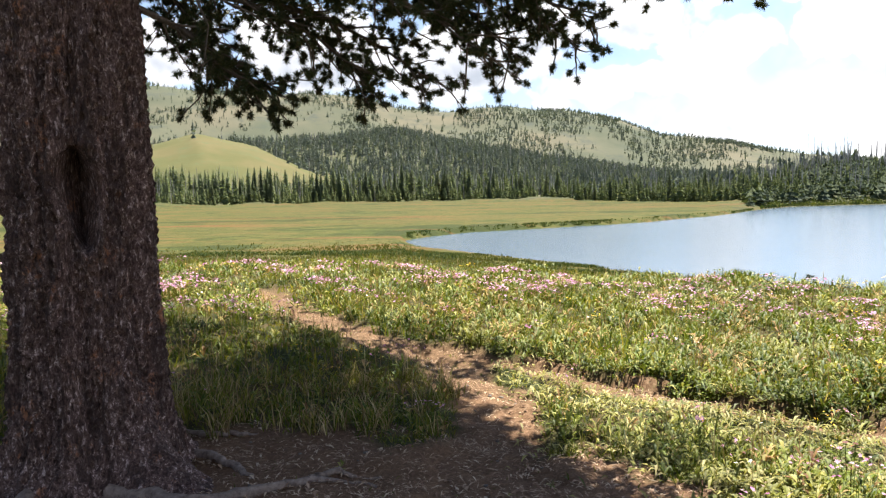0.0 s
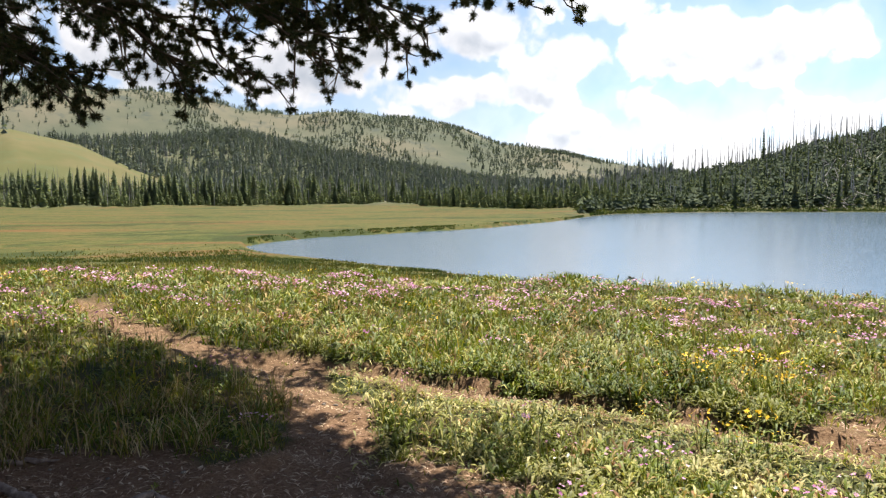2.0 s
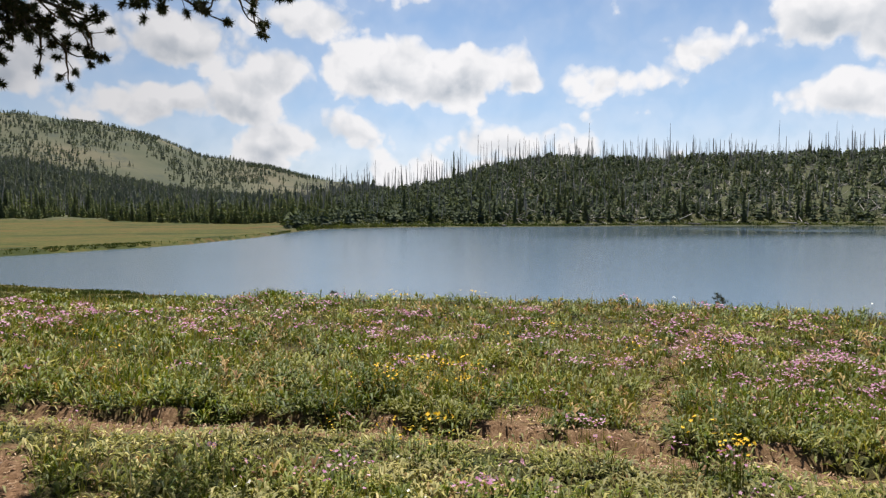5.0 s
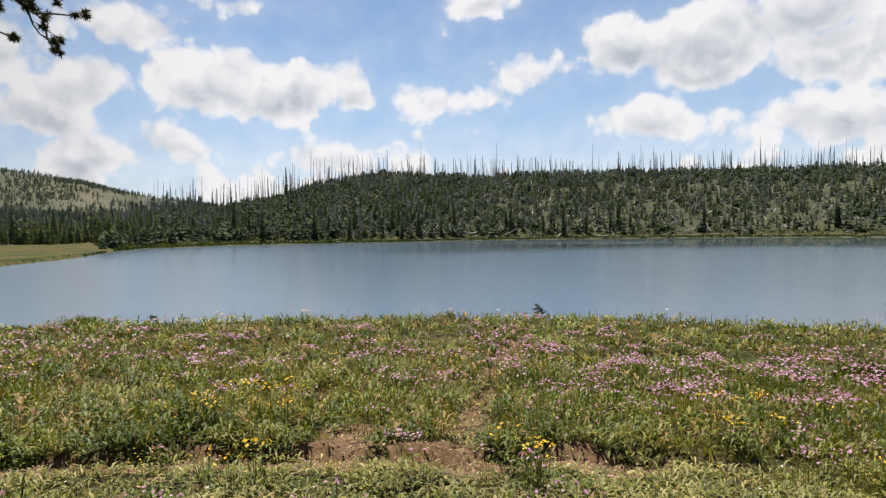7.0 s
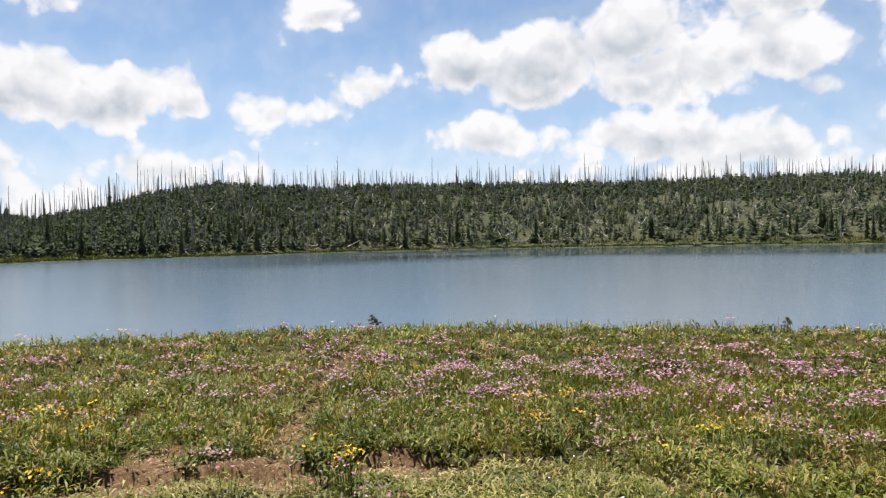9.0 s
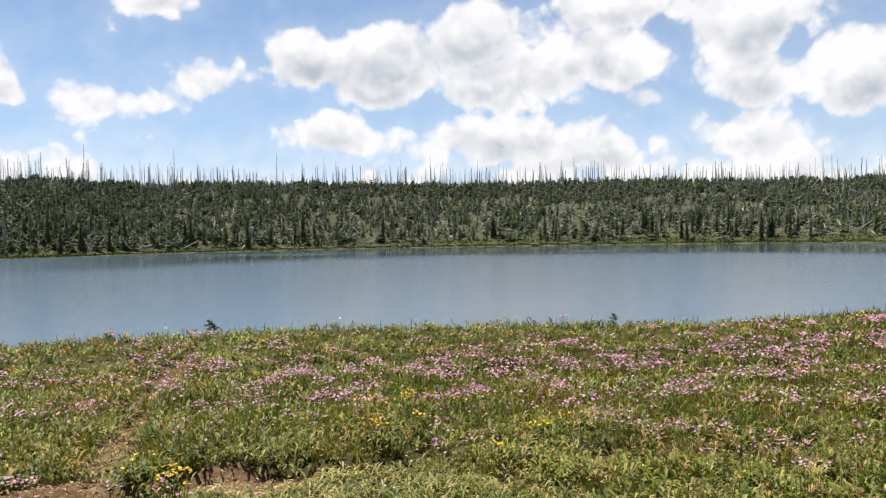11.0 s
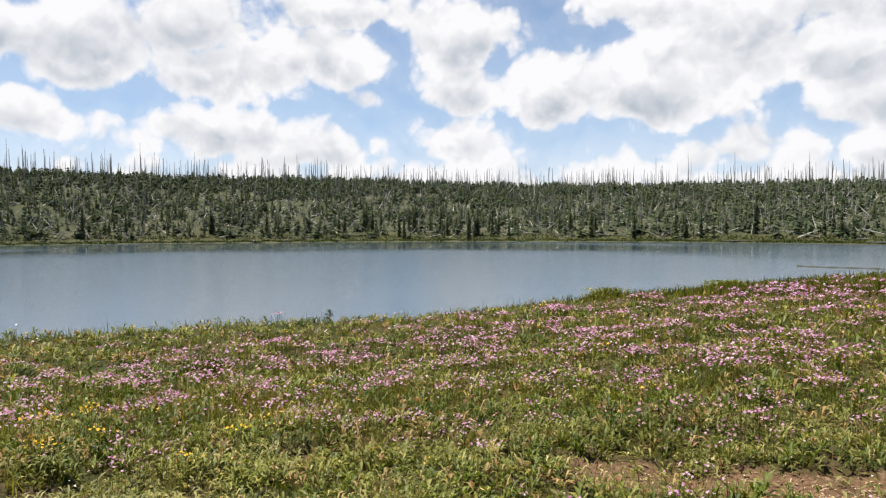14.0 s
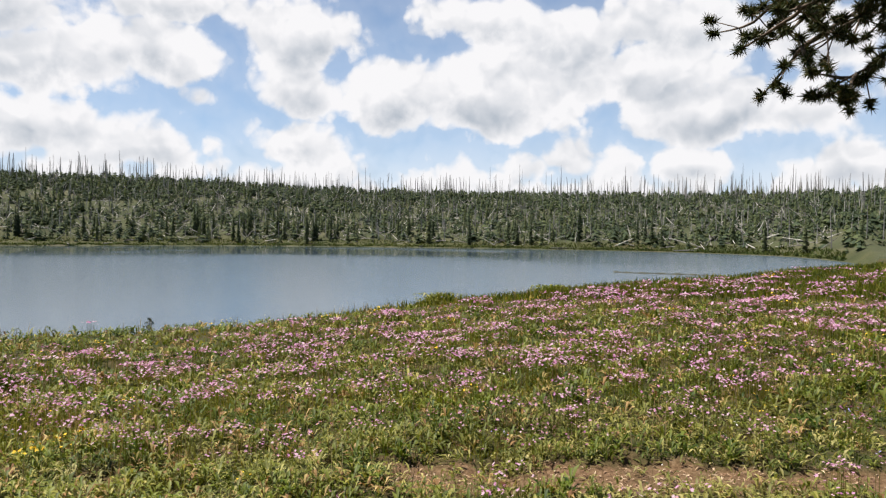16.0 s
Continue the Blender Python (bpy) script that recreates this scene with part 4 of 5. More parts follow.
def leafy_stems(x, y, z, rng, tall, long, each):
    """Upright herbs: lance-shaped leaves set round a stem, the lower ones longer and flatter."""
    n = len(x)
    u = np.tile((np.arange(each) + 0.5) / each, n)
    X, Y, Z, T, L = (np.repeat(v, each) for v in (x, y, z, tall, long))
    m = len(X)
    lean = np.repeat(rng.normal(0, 0.16, (n, 2)), each, 0) * (T * u)[:, None]
    length = L * (1.15 - 0.5 * u) * rng.uniform(0.75, 1.25, m)
    return leaves(X + lean[:, 0], Y + lean[:, 1], Z + T * u * 0.92, rng, length, length * rng.uniform(0.22, 0.34, m), 0.25 + 0.75 * u + rng.normal(0, 0.25, m))


def far_shore_grass():
    """Tall wet grass and low willow along the far waterline, below the burnt slope."""
    rng = np.random.default_rng(184)
    a = rng.uniform(24, 138, 26000)
    r = np.interp(a, SHORE_AZ, SHORE_FAR) + 0.5 + 11 * rng.random(len(a)) ** 1.5
    x, y = r * np.sin(np.radians(a)), r * np.cos(np.radians(a))
    n = len(x)
    stuff("far_shore_grass", blades(x, y, height(x, y) - 0.05, rng, rng.uniform(0.25, 0.75, n) * (1 + 0.5 * waves(x, y, 6, 185)), np.full(n, 0.28), rng.uniform(0.2, 0.9, n)), SHORE_GRASS, "dark green wet grass along the far waterline", "grass")


def make_leaves():
    x, y, r, a, rng = meadow_points(36000, 2.6, 22.0, 91)
    lush, bare = lushness(x, y)
    pile = waves(x, y, 1.3, 92) + 0.5 * waves(x, y, 0.45, 93, 2)
    ok = on_land(x, y, r, a) & (rng.random(len(x)) > bare * 0.99) & (rng.random(len(x)) < np.clip(0.62 + 0.7 * pile, 0.1, 1))
    shade = np.hypot(x + 3.2, y - 5.5) < 4.6
    ok &= ~shade | (rng.random(len(x)) < 0.3)
    x, y, r, lush, pile = x[ok], y[ok], r[ok], lush[ok], pile[ok]
    lod = np.clip(r / 6.0, 0.8, 2.8)
    n = len(x)
    tall = np.clip(lush, 0.25, 1.3) * (0.15 + 0.09 * np.clip(pile, -0.6, 1)) * rng.uniform(0.6, 1.25, n)
    long = rng.uniform(0.065, 0.115, n) * lod ** 0.6 * np.clip(lush * 1.6, 0.5, 1)
    dry = rng.random(n) < 0.08 + 0.22 * (waves(x, y, 2.3, 90) > 0.4)
    for name, pick, mat, label in (("broad_leaf_plants", ~dry, LEAF, "pale green lance-shaped leaves of low meadow plants"), ("withered_plants", dry, DRY_LEAF, "withered rusty and straw-coloured meadow herbs")):
        stuff(name, leafy_stems(x[pick], y[pick], height(x[pick], y[pick]), rng, tall[pick], long[pick], 8), mat, label, "plants")
    # a low trodden mat of leaves between the standing place and the trails
    x, y, r, a, rng = meadow_points(66000, 2.7, 8.5, 190, (4, 140))
    lush, bare = lushness(x, y)
    ok = (rng.random(len(x)) > bare * 0.98) & (lush < 0.62) & (rng.random(len(x)) < np.clip(0.75 + 0.6 * waves(x, y, 0.7, 191, 3), 0.15, 1))
    x, y = x[ok], y[ok]
    n = len(x)
    stuff("trodden_leaves", leaves(x, y, height(x, y) + 0.035 * rng.random(n), rng, rng.uniform(0.05, 0.10, n), rng.uniform(0.013, 0.024, n), rng.uniform(0.1, 0.9, n)), PALE_LEAF, "low mat of pale yellow-green trodden leaves", "plants")


def bank_overhang():
    """Leaves and bent blades that hang over the lip of the cut bank."""
    rng = np.random.default_rng(95)
    pts, half = np.array(TRAILS[1][0]), TRAILS[1][1]
    n = 8000
    t = rng.uniform(0.0, len(pts) - 1.01, n)
    i = t.astype(int)
    p = pts[i] + (pts[i + 1] - pts[i]) * (t - i)[:, None]
    way = pts[i + 1] - pts[i]
    way = way / np.linalg.norm(way, axis=1)[:, None]
    off = half * rng.uniform(0.8, 2.2, n)
    x, y = p[:, 0] - way[:, 1] * off, p[:, 1] + way[:, 0] * off
    keep = (soil_cover(x, y) < 0.6) & (rng.random(n) < np.clip(0.7 + waves(x, y, 0.6, 96), 0.15, 1))
    x, y = x[keep], y[keep]
    n = len(x)
    stuff("bank_plants", leaves(x, y, height(x, y) + 0.11 * rng.random(n) ** 2, rng, rng.uniform(0.05, 0.13, n), rng.uniform(0.012, 0.026, n), rng.uniform(-0.6, 1.1, n)),
          LEAF, "leafy plants hanging over the lip of the cut bank", "plants")


def sedge_mounds():
    """Dark green patches of lush sedge in the marsh below the brow."""
    rng = np.random.default_rng(97)
    X, Y = [], []
    for az0, az1, r0, deep in ((-14, 1, 37, 2.6), (3, 12, 36, 2.2), (-24, -15, 40, 3), (10, 17, 30, 1.2), (-2, 3, 42, 1.4)):
        n = int(700 * (az1 - az0))
        a, u = rng.normal((az0 + az1) / 2, (az1 - az0) / 4, n), rng.normal(0, 0.6, n)
        r = r0 + deep * u * (0.7 + 0.5 * waves(a, a * 0, 6, 98)) + 1.5 * waves(a, a * 0, 9, 99)
        X.append(r * np.sin(np.radians(a)))
        Y.append(r * np.cos(np.radians(a)))
    x, y = np.concatenate(X), np.concatenate(Y)
    r, a = polar(x, y)
    ok = on_land(x, y, r, a)
    x, y, n = x[ok], y[ok], int(ok.sum())
    stuff("sedge_mounds", blades(x, y, height(x, y) - 0.03, rng, rng.uniform(0.06, 0.24, n) * np.clip(0.7 + 0.6 * waves(x, y, 5, 94), 0.1, 2), np.full(n, 0.05), rng.uniform(0.2, 0.8, n)), RUSH, "dark green mounds of lush sedge in the marsh", "sedge")


def flower_drift(x, y, r, a):
    """Where the pink asters grow thick."""
    g = waves(x, y, 3.4, 101) * 0.8 + waves(x, y, 1.1, 102) * 0.4
    rise = np.interp(a, [-34, 0, 30, 50, 80, 120, 143], [0.40, 0.36, 0.34, 0.46, 0.72, 0.86, 0.70])
    return np.clip(rise - 0.20 + 1.3 * g, 0.015, 1) * (0.06 + 0.94 * ease(r - np.interp(a, [10, 50], [3.5, 0]), 5.0, 9.5)) * (1 - 0.97 * ease(a, 14, 30) * ease(r - np.interp(a, BROW_AZ, BROW_R), -5.5, -1.5))


def make_flowers():
    """Clumps: each a dome of many small daisy heads on thin stems."""
    for name, count, seed, mat, size, many, spread, label, chance in (
        ("pink_asters", 6800, 111, PINK, 0.028, 24, 0.090, "drifts of pale pink asters in flower", flower_drift),
        ("yellow_flowers", 1500, 112, YELLOW, 0.020, 9, 0.06, "scattered bright yellow groundsel flowers", lambda x, y, r, a: np.clip(waves(x, y, 2.1, 103) * 1.6 - 0.5, 0, 1) * 0.8 * ease(r, 3.6, 5.5) + 0.02),
        ("blue_flowers", 800, 113, BLUE_PETAL, 0.018, 10, 0.07, "a few blue-violet lupine flowers", lambda x, y, r, a: np.clip(waves(x, y, 3.3, 104) * 1.5 - 0.6, 0, 1) * ease(a, 70, 105) * ease(r, 4, 6)),
        ("white_flowers", 420, 114, WHITE_PETAL, 0.020, 3, 0.04, "small white yarrow heads dotted in the grass", lambda x, y, r, a: 0.3 + 0 * x),
    ):
        x, y, r, a, rng = meadow_points(count, 3.0, 46.0, seed)
        lush, bare = lushness(x, y)
        ok = on_land(x, y, r, a) & (bare < 0.25) & (rng.random(count) < chance(x, y, r, a)) & (r < np.interp(a, BROW_AZ, BROW_R) + 1.5)
        x, y, r, lush = x[ok], y[ok], r[ok], lush[ok]
        k = np.maximum(2, (many * rng.uniform(0.3, 1.5, len(x))).astype(int))
        n = int(k.sum())
        lod = np.repeat(np.clip(r / 7.0, 0.9, 4.0), k)
        own = np.repeat(rng.uniform(0.7, 1.3, len(x)), k)
        wide = spread * lod ** 0.8 * own
        dx, dy = rng.normal(0, 1, n) * wide, rng.normal(0, 1, n) * wide
        x, y = np.repeat(x, k) + dx, np.repeat(y, k) + dy
        g = height(x, y)
        top = np.repeat(0.10 * lush + rng.uniform(0.21, 0.31, len(lush)), k)
        z = g + top - 0.35 * np.hypot(dx, dy) / lod + rng.normal(0, 0.018, n)
        sz = size * lod * rng.uniform(0.7, 1.25, n)
        hv = heads(x, y, z, rng, sz, 5)
        stuff(name, hv, mat, label, "flowers")
        stuff(name.rsplit("_", 1)[0] + "_stems", blades(x, y, g, rng, (z - g) * 0.99, 0.003 * lod, np.full(n, 0.02)), GRASS, "thin green stems below the flower heads", "stems")


def make_litter():
    x, y, r, a, rng = meadow_points(120000, 1.8, 12.0, 121)
    bare = soil_cover(x, y)
    ok = rng.random(len(x)) < bare * 0.9
    x, y, r = x[ok], y[ok], r[ok]
    n = len(x)
    v, f = leaves(x, y, height(x, y) + 0.004, rng, rng.uniform(0.02, 0.075, n), rng.uniform(0.003, 0.013, n) * np.where(rng.random(n) < 0.15, 1.8, 1), rng.uniform(0.0, 0.35, n))
    stuff("needle_litter", (v, f), LITTER, "dry needles and straw littering the bare soil", "litter")


SEDGE = material("marsh_sedge", leafy((0.080, 0.090, 0.020), (0.140, 0.132, 0.034), (0.21, 0.165, 0.055), 0.10), 0.7, 0.2, None, 0.3)
RUSH = material("rush_blades", by_island((0.034, 0.056, 0.014), (0.066, 0.092, 0.020), (0.12, 0.13, 0.03)), 0.7, 0.2, None, 0.2)
SHORE_GRASS = material("shore_grass", leafy((0.030, 0.050, 0.014), (0.068, 0.090, 0.022), (0.13, 0.13, 0.04), 0.08), 0.7, 0.15, None, 0.3)
make_grass()
far_shore_grass()
shore_sedge()
make_leaves()
bank_overhang()
sedge_mounds()
make_flowers()
make_litter()


# ---- the near pines ----
def tube(points, radii, sides=8):
    """A round limb through points."""
    pts, rad = np.array(points, dtype=float), np.array(radii, dtype=float)
    k = len(pts)
    d = pts[np.minimum(np.arange(k) + 1, k - 1)] - pts[np.maximum(np.arange(k) - 1, 0)]
    d = d / (np.sqrt((d * d).sum(1))[:, None] + 1e-9)
    # two directions across the way
    u = np.stack([d[:, 1] * 0.93 - d[:, 2] * 0.2, d[:, 2] * 0.3 - d[:, 0] * 0.93, d[:, 0] * 0.2 - d[:, 1] * 0.3], 1)
    u = u / (np.sqrt((u * u).sum(1))[:, None] + 1e-9)
    w = np.stack([d[:, 1] * u[:, 2] - d[:, 2] * u[:, 1], d[:, 2] * u[:, 0] - d[:, 0] * u[:, 2], d[:, 0] * u[:, 1] - d[:, 1] * u[:, 0]], 1)
    a = 2 * np.pi * np.arange(sides) / sides
    V = pts[:, None] + (u[:, None] * np.cos(a)[None, :, None] + w[:, None] * np.sin(a)[None, :, None]) * rad[:, None, None]
    b = (np.arange(k - 1) * sides)[:, None]
    s, q = np.arange(sides)[None], (np.arange(sides)[None] + 1) % sides
    F = np.stack([np.stack([b + s, b + q, b + sides + q], -1), np.stack([b + s, b + sides + q, b + sides + s], -1)], 2)
    return V.reshape(-1, 3), F.reshape(-1, 3)


def tufts(P, D, rng, needles=115, long=0.042, wide=0.0034):
    """Brushes of needles round twig ends at P that point along D."""
    n = len(P)
    P, D = np.repeat(P, needles, 0), np.repeat(D, needles, 0)
    m = len(P)
    way = D * rng.uniform(0.0, 0.5, (m, 1)) + rng.normal(0, 0.85, (m, 3))
    way /= np.linalg.norm(way, axis=1)[:, None]
    root = P - D * rng.uniform(0, 0.035, (m, 1))
    L = long * rng.uniform(0.86, 1.1, (m, 1))
    side = np.cross(way, rng.normal(0, 1, (m, 3)))
    side /= np.linalg.norm(side, axis=1)[:, None]
    V = np.stack([root - side * wide, root + side * wide, root + way * L], 1).reshape(-1, 3)
    return V, np.arange(len(V)).reshape(-1, 3)


def limb(start, end, rng, thick, subs, sub_len, lift=0.25, tuft_step=0.085):
    """A bough that arches from the stem to its end, with side twigs; returns its wood and its tufts' places."""
    s, e = np.array(start, float), np.array(end, float)
    L = np.linalg.norm(e - s)
    k = 9
    ts = np.linspace(0, 1, k)
    jog = np.cumsum(rng.normal(0, 0.018 * L, (k, 3)), 0) * (np.sin(np.pi * ts)[:, None])
    main = s + (e - s) * ts[:, None] + np.array([0, 0, lift * L * 0.5]) * np.sin(np.pi * ts)[:, None] + jog
    wood = [tube(main, thick * (1 - 0.82 * ts), 7)]
    P, D = [], []
    for t in np.arange(0.6, 1.001, 0.03):
        j = min(int(t * (k - 1)), k - 2)
        c = main[j] + (main[j + 1] - main[j]) * (t * (k - 1) - j)
        spur = (main[j + 1] - main[j]) / np.linalg.norm(main[j + 1] - main[j]) + rng.normal(0, 0.7, 3)
        spur /= np.linalg.norm(spur)
        P.append(c + spur * 0.06)
        D.append(spur)
    for i in range(subs):
        t = 1 - 0.72 * ((i + rng.random()) / subs) ** 1.25
        j = min(int(t * (k - 1)), k - 2)
        f = t * (k - 1) - j
        p = main[j] * (1 - f) + main[j + 1] * f
        along = main[j + 1] - main[j]
        along /= np.linalg.norm(along)
        out = np.cross(along, (0, 0, 1)) * (1 if i % 2 else -1)
        d = along * rng.uniform(0.3, 0.9) + out * rng.uniform(0.35, 1.0) + np.array([0, 0, rng.uniform(-0.85, 0.25)])
        d /= np.linalg.norm(d)
        ln = sub_len * rng.uniform(0.5, 1.15) * (1.15 - 0.6 * t)
        q = [p]
        way = d.copy()
        steps = 5
        for _ in range(steps):
            way = way + rng.normal(0, 0.16, 3) + np.array([0, 0, 0.05])
            way /= np.linalg.norm(way)
            q.append(q[-1] + way * ln / steps)
        q = np.array(q)
        wood.append(tube(q, 0.011 * (1 - 0.7 * np.linspace(0, 1, len(q))) * (thick / 0.05) ** 0.3, 4))
        reach = np.arange(0.30 * ln, ln + 0.01, tuft_step)
        for u in reach:
            g = u / ln * steps
            h = min(int(g), steps - 1)
            c = q[h] + (q[h + 1] - q[h]) * (g - h)
            dd = q[h + 1] - q[h]
            dd /= np.linalg.norm(dd)
            last = u > ln - tuft_step
            for _ in range(1 if last else 1 + int(rng.random() < 0.65)):
                spur = dd * 0.5 + rng.normal(0, 0.65, 3) if not last else dd
                spur /= np.linalg.norm(spur)
                tip = c + spur * (0.03 if last else rng.uniform(0.06, 0.17))
                P.append(tip)
                D.append(spur)
                if not last and tuft_step < 0.1:
                    wood.append(tube([c, tip], [0.0035, 0.0025], 3))
    return wood, P, D


def trunk_mesh(radius, tall, rng_seed, flare, hollow=None, rows=320, cols=210):
    """A pine stem: deep furrowed plates of bark, a flared foot with root ridges, and, where there is one, a rotted hollow."""
    th = np.linspace(0, 2 * np.pi, cols, endpoint=False)
    zz = np.concatenate([np.linspace(-0.25, 3.2, int(rows * 0.8)), np.linspace(3.3, tall, rows - int(rows * 0.8))])
    T, Z = np.meshgrid(th, zz)
    r = radius * (1 - 0.75 * np.clip(Z / tall, 0, 1) ** 1.1)
    foot = np.exp(-np.clip(Z + 0.05, 0, 9) / 0.20)
    lobes = 0.0
    for ang, amp, width in flare:
        dlt = (T - ang + np.pi) % (2 * np.pi) - np.pi
        lobes = lobes + amp * np.exp(-(dlt / width) ** 2)
    r = r + foot * (0.10 + lobes)
    r = r + radius * 0.05 * np.sin(2 * T + 0.7) + radius * 0.03 * np.sin(3 * T + Z * 0.8)
    cx, cy = np.cos(T) * radius, np.sin(T) * radius
    # broad folds up the stem
    r = r + 0.028 * np.exp(-Z / 3.5) * np.sin(7 * T + 1.5 * np.sin(Z * 1.3 + T)) + 0.016 * np.sin(13 * T + 2.0 * np.sin(Z * 1.1))
    plate = waves(T * radius + 0.02 * np.sin(Z * 7 + 3 * T), Z * 0.16, 0.085, rng_seed, 3) + 0.5 * waves(T * radius, Z * 0.5, 0.06, rng_seed + 1, 2)
    seam = ease(np.abs((T * 41 + 5 * np.sin(Z * 1.7) + 6 * waves(T, Z * 0.4, 0.8, rng_seed + 3)) % (2 * np.pi) - np.pi), 0.0, 0.9)
    r = r + 0.019 * np.clip(plate * 1.5, -1, 1) - 0.014 * (1 - seam) + 0.011 * waves(T * radius, Z * 0.55, 0.045, rng_seed + 2, 2)
    if hollow:
        ang, hz, wide, high, deep = hollow
        dlt = ((T - ang + np.pi) % (2 * np.pi) - np.pi) * radius
        lean = (Z - hz) * 0.12
        q = ((dlt + lean) / (wide * np.clip(1.25 - (hz - Z) / high * 0.5, 0.5, 1.4))) ** 2 + ((Z - hz) / high) ** 2
        r = r - deep * ease(q, 1.1, 0.7) + 0.03 * np.exp(-((q - 1.5) / 0.5) ** 2)
    x, y = np.cos(T) * r, np.sin(T) * r
    V = np.stack([x, y, Z], -1).reshape(-1, 3)
    n, m = T.shape
    i = np.arange(n - 1)[:, None] * m
    j, k = np.arange(m)[None, :], (np.arange(m)[None, :] + 1) % m
    F = np.stack([i + j, i + k, i + m + k, i + m + j], -1).reshape(-1, 4)
    return mesh_of("trunk", V, F, True)


def build_pine(at, radius, tall, seed, flare, hollow, limbs, twig, crown_limbs, clear, sway, label, lee=0):
    rng = np.random.default_rng(seed)
    base = float(height(*at))
    tree = new("pine_tree")
    tree.location = (at[0], at[1], base)
    tagged(tree, label, "tree")
    part("trunk", trunk_mesh(radius, tall, seed, flare, hollow, *((320, 210) if hollow else (130, 96))), BARK, tree)
    o = np.array([at[0], at[1], base])
    P, D = [], []
    P2, D2 = [], []
    for z0, end in limbs:
        e = np.array(end) - o
        w, p, d = limb((0.1 * np.sign(e[0]), 0.05, z0), e, rng, 0.028, 27, twig, 0.12, 0.095)
        part("bough", mesh_of("bough", *join_all(*w), True), TWIG, tree)
        P += p
        D += d
    for _ in range(crown_limbs):
        z0 = clear + (tall * 0.92 - clear) * rng.random() ** 1.7
        ang = rng.uniform(0, 2 * np.pi) if rng.random() < 0.35 else rng.normal(1.95, 0.7) if rng.random() < 0.6 else rng.normal(0.8, 0.4)
        reach = rng.uniform(0.8, 1.1) * np.interp(z0, [2.5, 4.6, 6.4, tall], [4.0, 5.2, 4.6, 0.6]) * (radius / 0.40 if radius > 0.3 else radius / 0.37)
        end = np.array([np.cos(ang) * reach + sway[0], np.sin(ang) * reach + sway[1], z0 - 0.03 * reach])
        w, p, d = limb((0, 0, z0), end, rng, 0.045, 20, 1.35, 0.10, 0.16)
        part("bough", mesh_of("bough", *join_all(*w), True), TWIG, tree)
        P2 += p
        D2 += d
    # unseen boughs above the view, added to close the shade over the trails
    for k in range(lee):
        z0, ang, reach = clear + rng.uniform(0.2, 1.6), rng.uniform(0.1, 1.0), rng.uniform(2.6, 4.6)
        if k % 2:
            ang = rng.uniform(0.25, 0.95)
            reach = rng.uniform(3.5, 4.0) + 0.8 * (ang - 0.25)
        reach = min(reach, 3.7 + 1.2 * max(0, ang - 0.15))
        end = np.array([np.cos(ang) * reach, np.sin(ang) * reach, z0 - 0.02 * reach])
        w, p, d = limb((0, 0, z0), end, rng, 0.045, 34, 1.4, 0.10, 0.14)
        part("bough", mesh_of("bough", *join_all(*w), True), TWIG, tree)
        P2 += p
        D2 += d
    both = join_all(tufts(np.array(P), np.array(D), rng), tufts(np.array(P2), np.array(D2), rng, 15, 0.095, 0.0140))
    part("needles", mesh_of("needles", *both), NEEDLE, tree, "dark green needle brushes, some rusty brown")
    return tree


PINE_AT = (-2.17, 4.28)
pine = build_pine(PINE_AT, 0.40, 11.0, 5, [(-0.55, 0.60, 0.40), (-1.6, 0.20, 0.5), (0.5, 0.12, 0.4), (-2.6, 0.15, 0.5), (2.0, 0.12, 0.5)],
                  (-1.13, 1.62, 0.095, 0.29, 0.30),
                  [(2.85, (-1.15, 5.0, 2.34)), (3.1, (-0.55, 5.1, 2.42)), (3.2, (-0.1, 5.4, 2.46)), (3.4, (0.35, 5.0, 2.50)), (3.5, (0.95, 5.1, 2.64)), (4.0, (2.05, 4.75, 2.98)),
                   (3.9, (1.2, 4.5, 3.15)), (3.5, (1.05, 4.9, 2.76)), (3.4, (0.7, 4.75, 2.70)), (3.8, (1.5, 4.7, 2.95)), (3.4, (0.5, 5.3, 2.66)), (3.6, (-0.6, 4.4, 2.95)), (3.7, (0.3, 5.8, 2.9)), (3.4, (-1.6, 5.6, 2.62))], 0.72, 195, 4.6, (-0.4, 2.3),
                  "old pine with furrowed bark, a rotted hollow and drooping boughs", 80)
build_pine((1.8, -6.2), 0.26, 9.0, 8, [(0.4, 0.1, 0.5), (2.4, 0.1, 0.5)], None,
           [(3.3, (2.85, -2.85, 2.50)), (3.05, (3.0, -3.25, 2.28)), (3.9, (2.85, -2.85, 2.85)), (3.5, (3.0, -3.1, 2.6)), (3.2, (2.95, -3.0, 2.4)), (4.0, (2.4, -2.0, 3.0)), (3.6, (3.2, -3.0, 2.62))], 0.5, 16, 4.6, (-0.5, -0.8),
           "pine with a low bough of bright needle brushes over the meadow")


def root(points, r0, r1, seed):
    rng = np.random.default_rng(seed)
    pts = []
    for (ax, ay), (bx, by) in zip(points, points[1:]):
        for t in np.linspace(0, 1, 7, endpoint=False):
            pts.append((ax + (bx - ax) * t, ay + (by - ay) * t))
    pts.append(points[-1])
    pts = np.array(pts) + rng.normal(0, 0.012, (len(pts), 2))
    t = np.linspace(0, 1, len(pts))
    z = height(pts[:, 0], pts[:, 1]) + 0.012 * np.sin(t * 9 + seed) + 0.022 * (1 - t)
    V, F = tube(np.column_stack([pts, z]), (r0 + (r1 - r0) * t) * (1 + 0.12 * np.sin(t * 23 + seed)), 9)
    return mesh_of("root", V - np.array(pine.location), F, True)


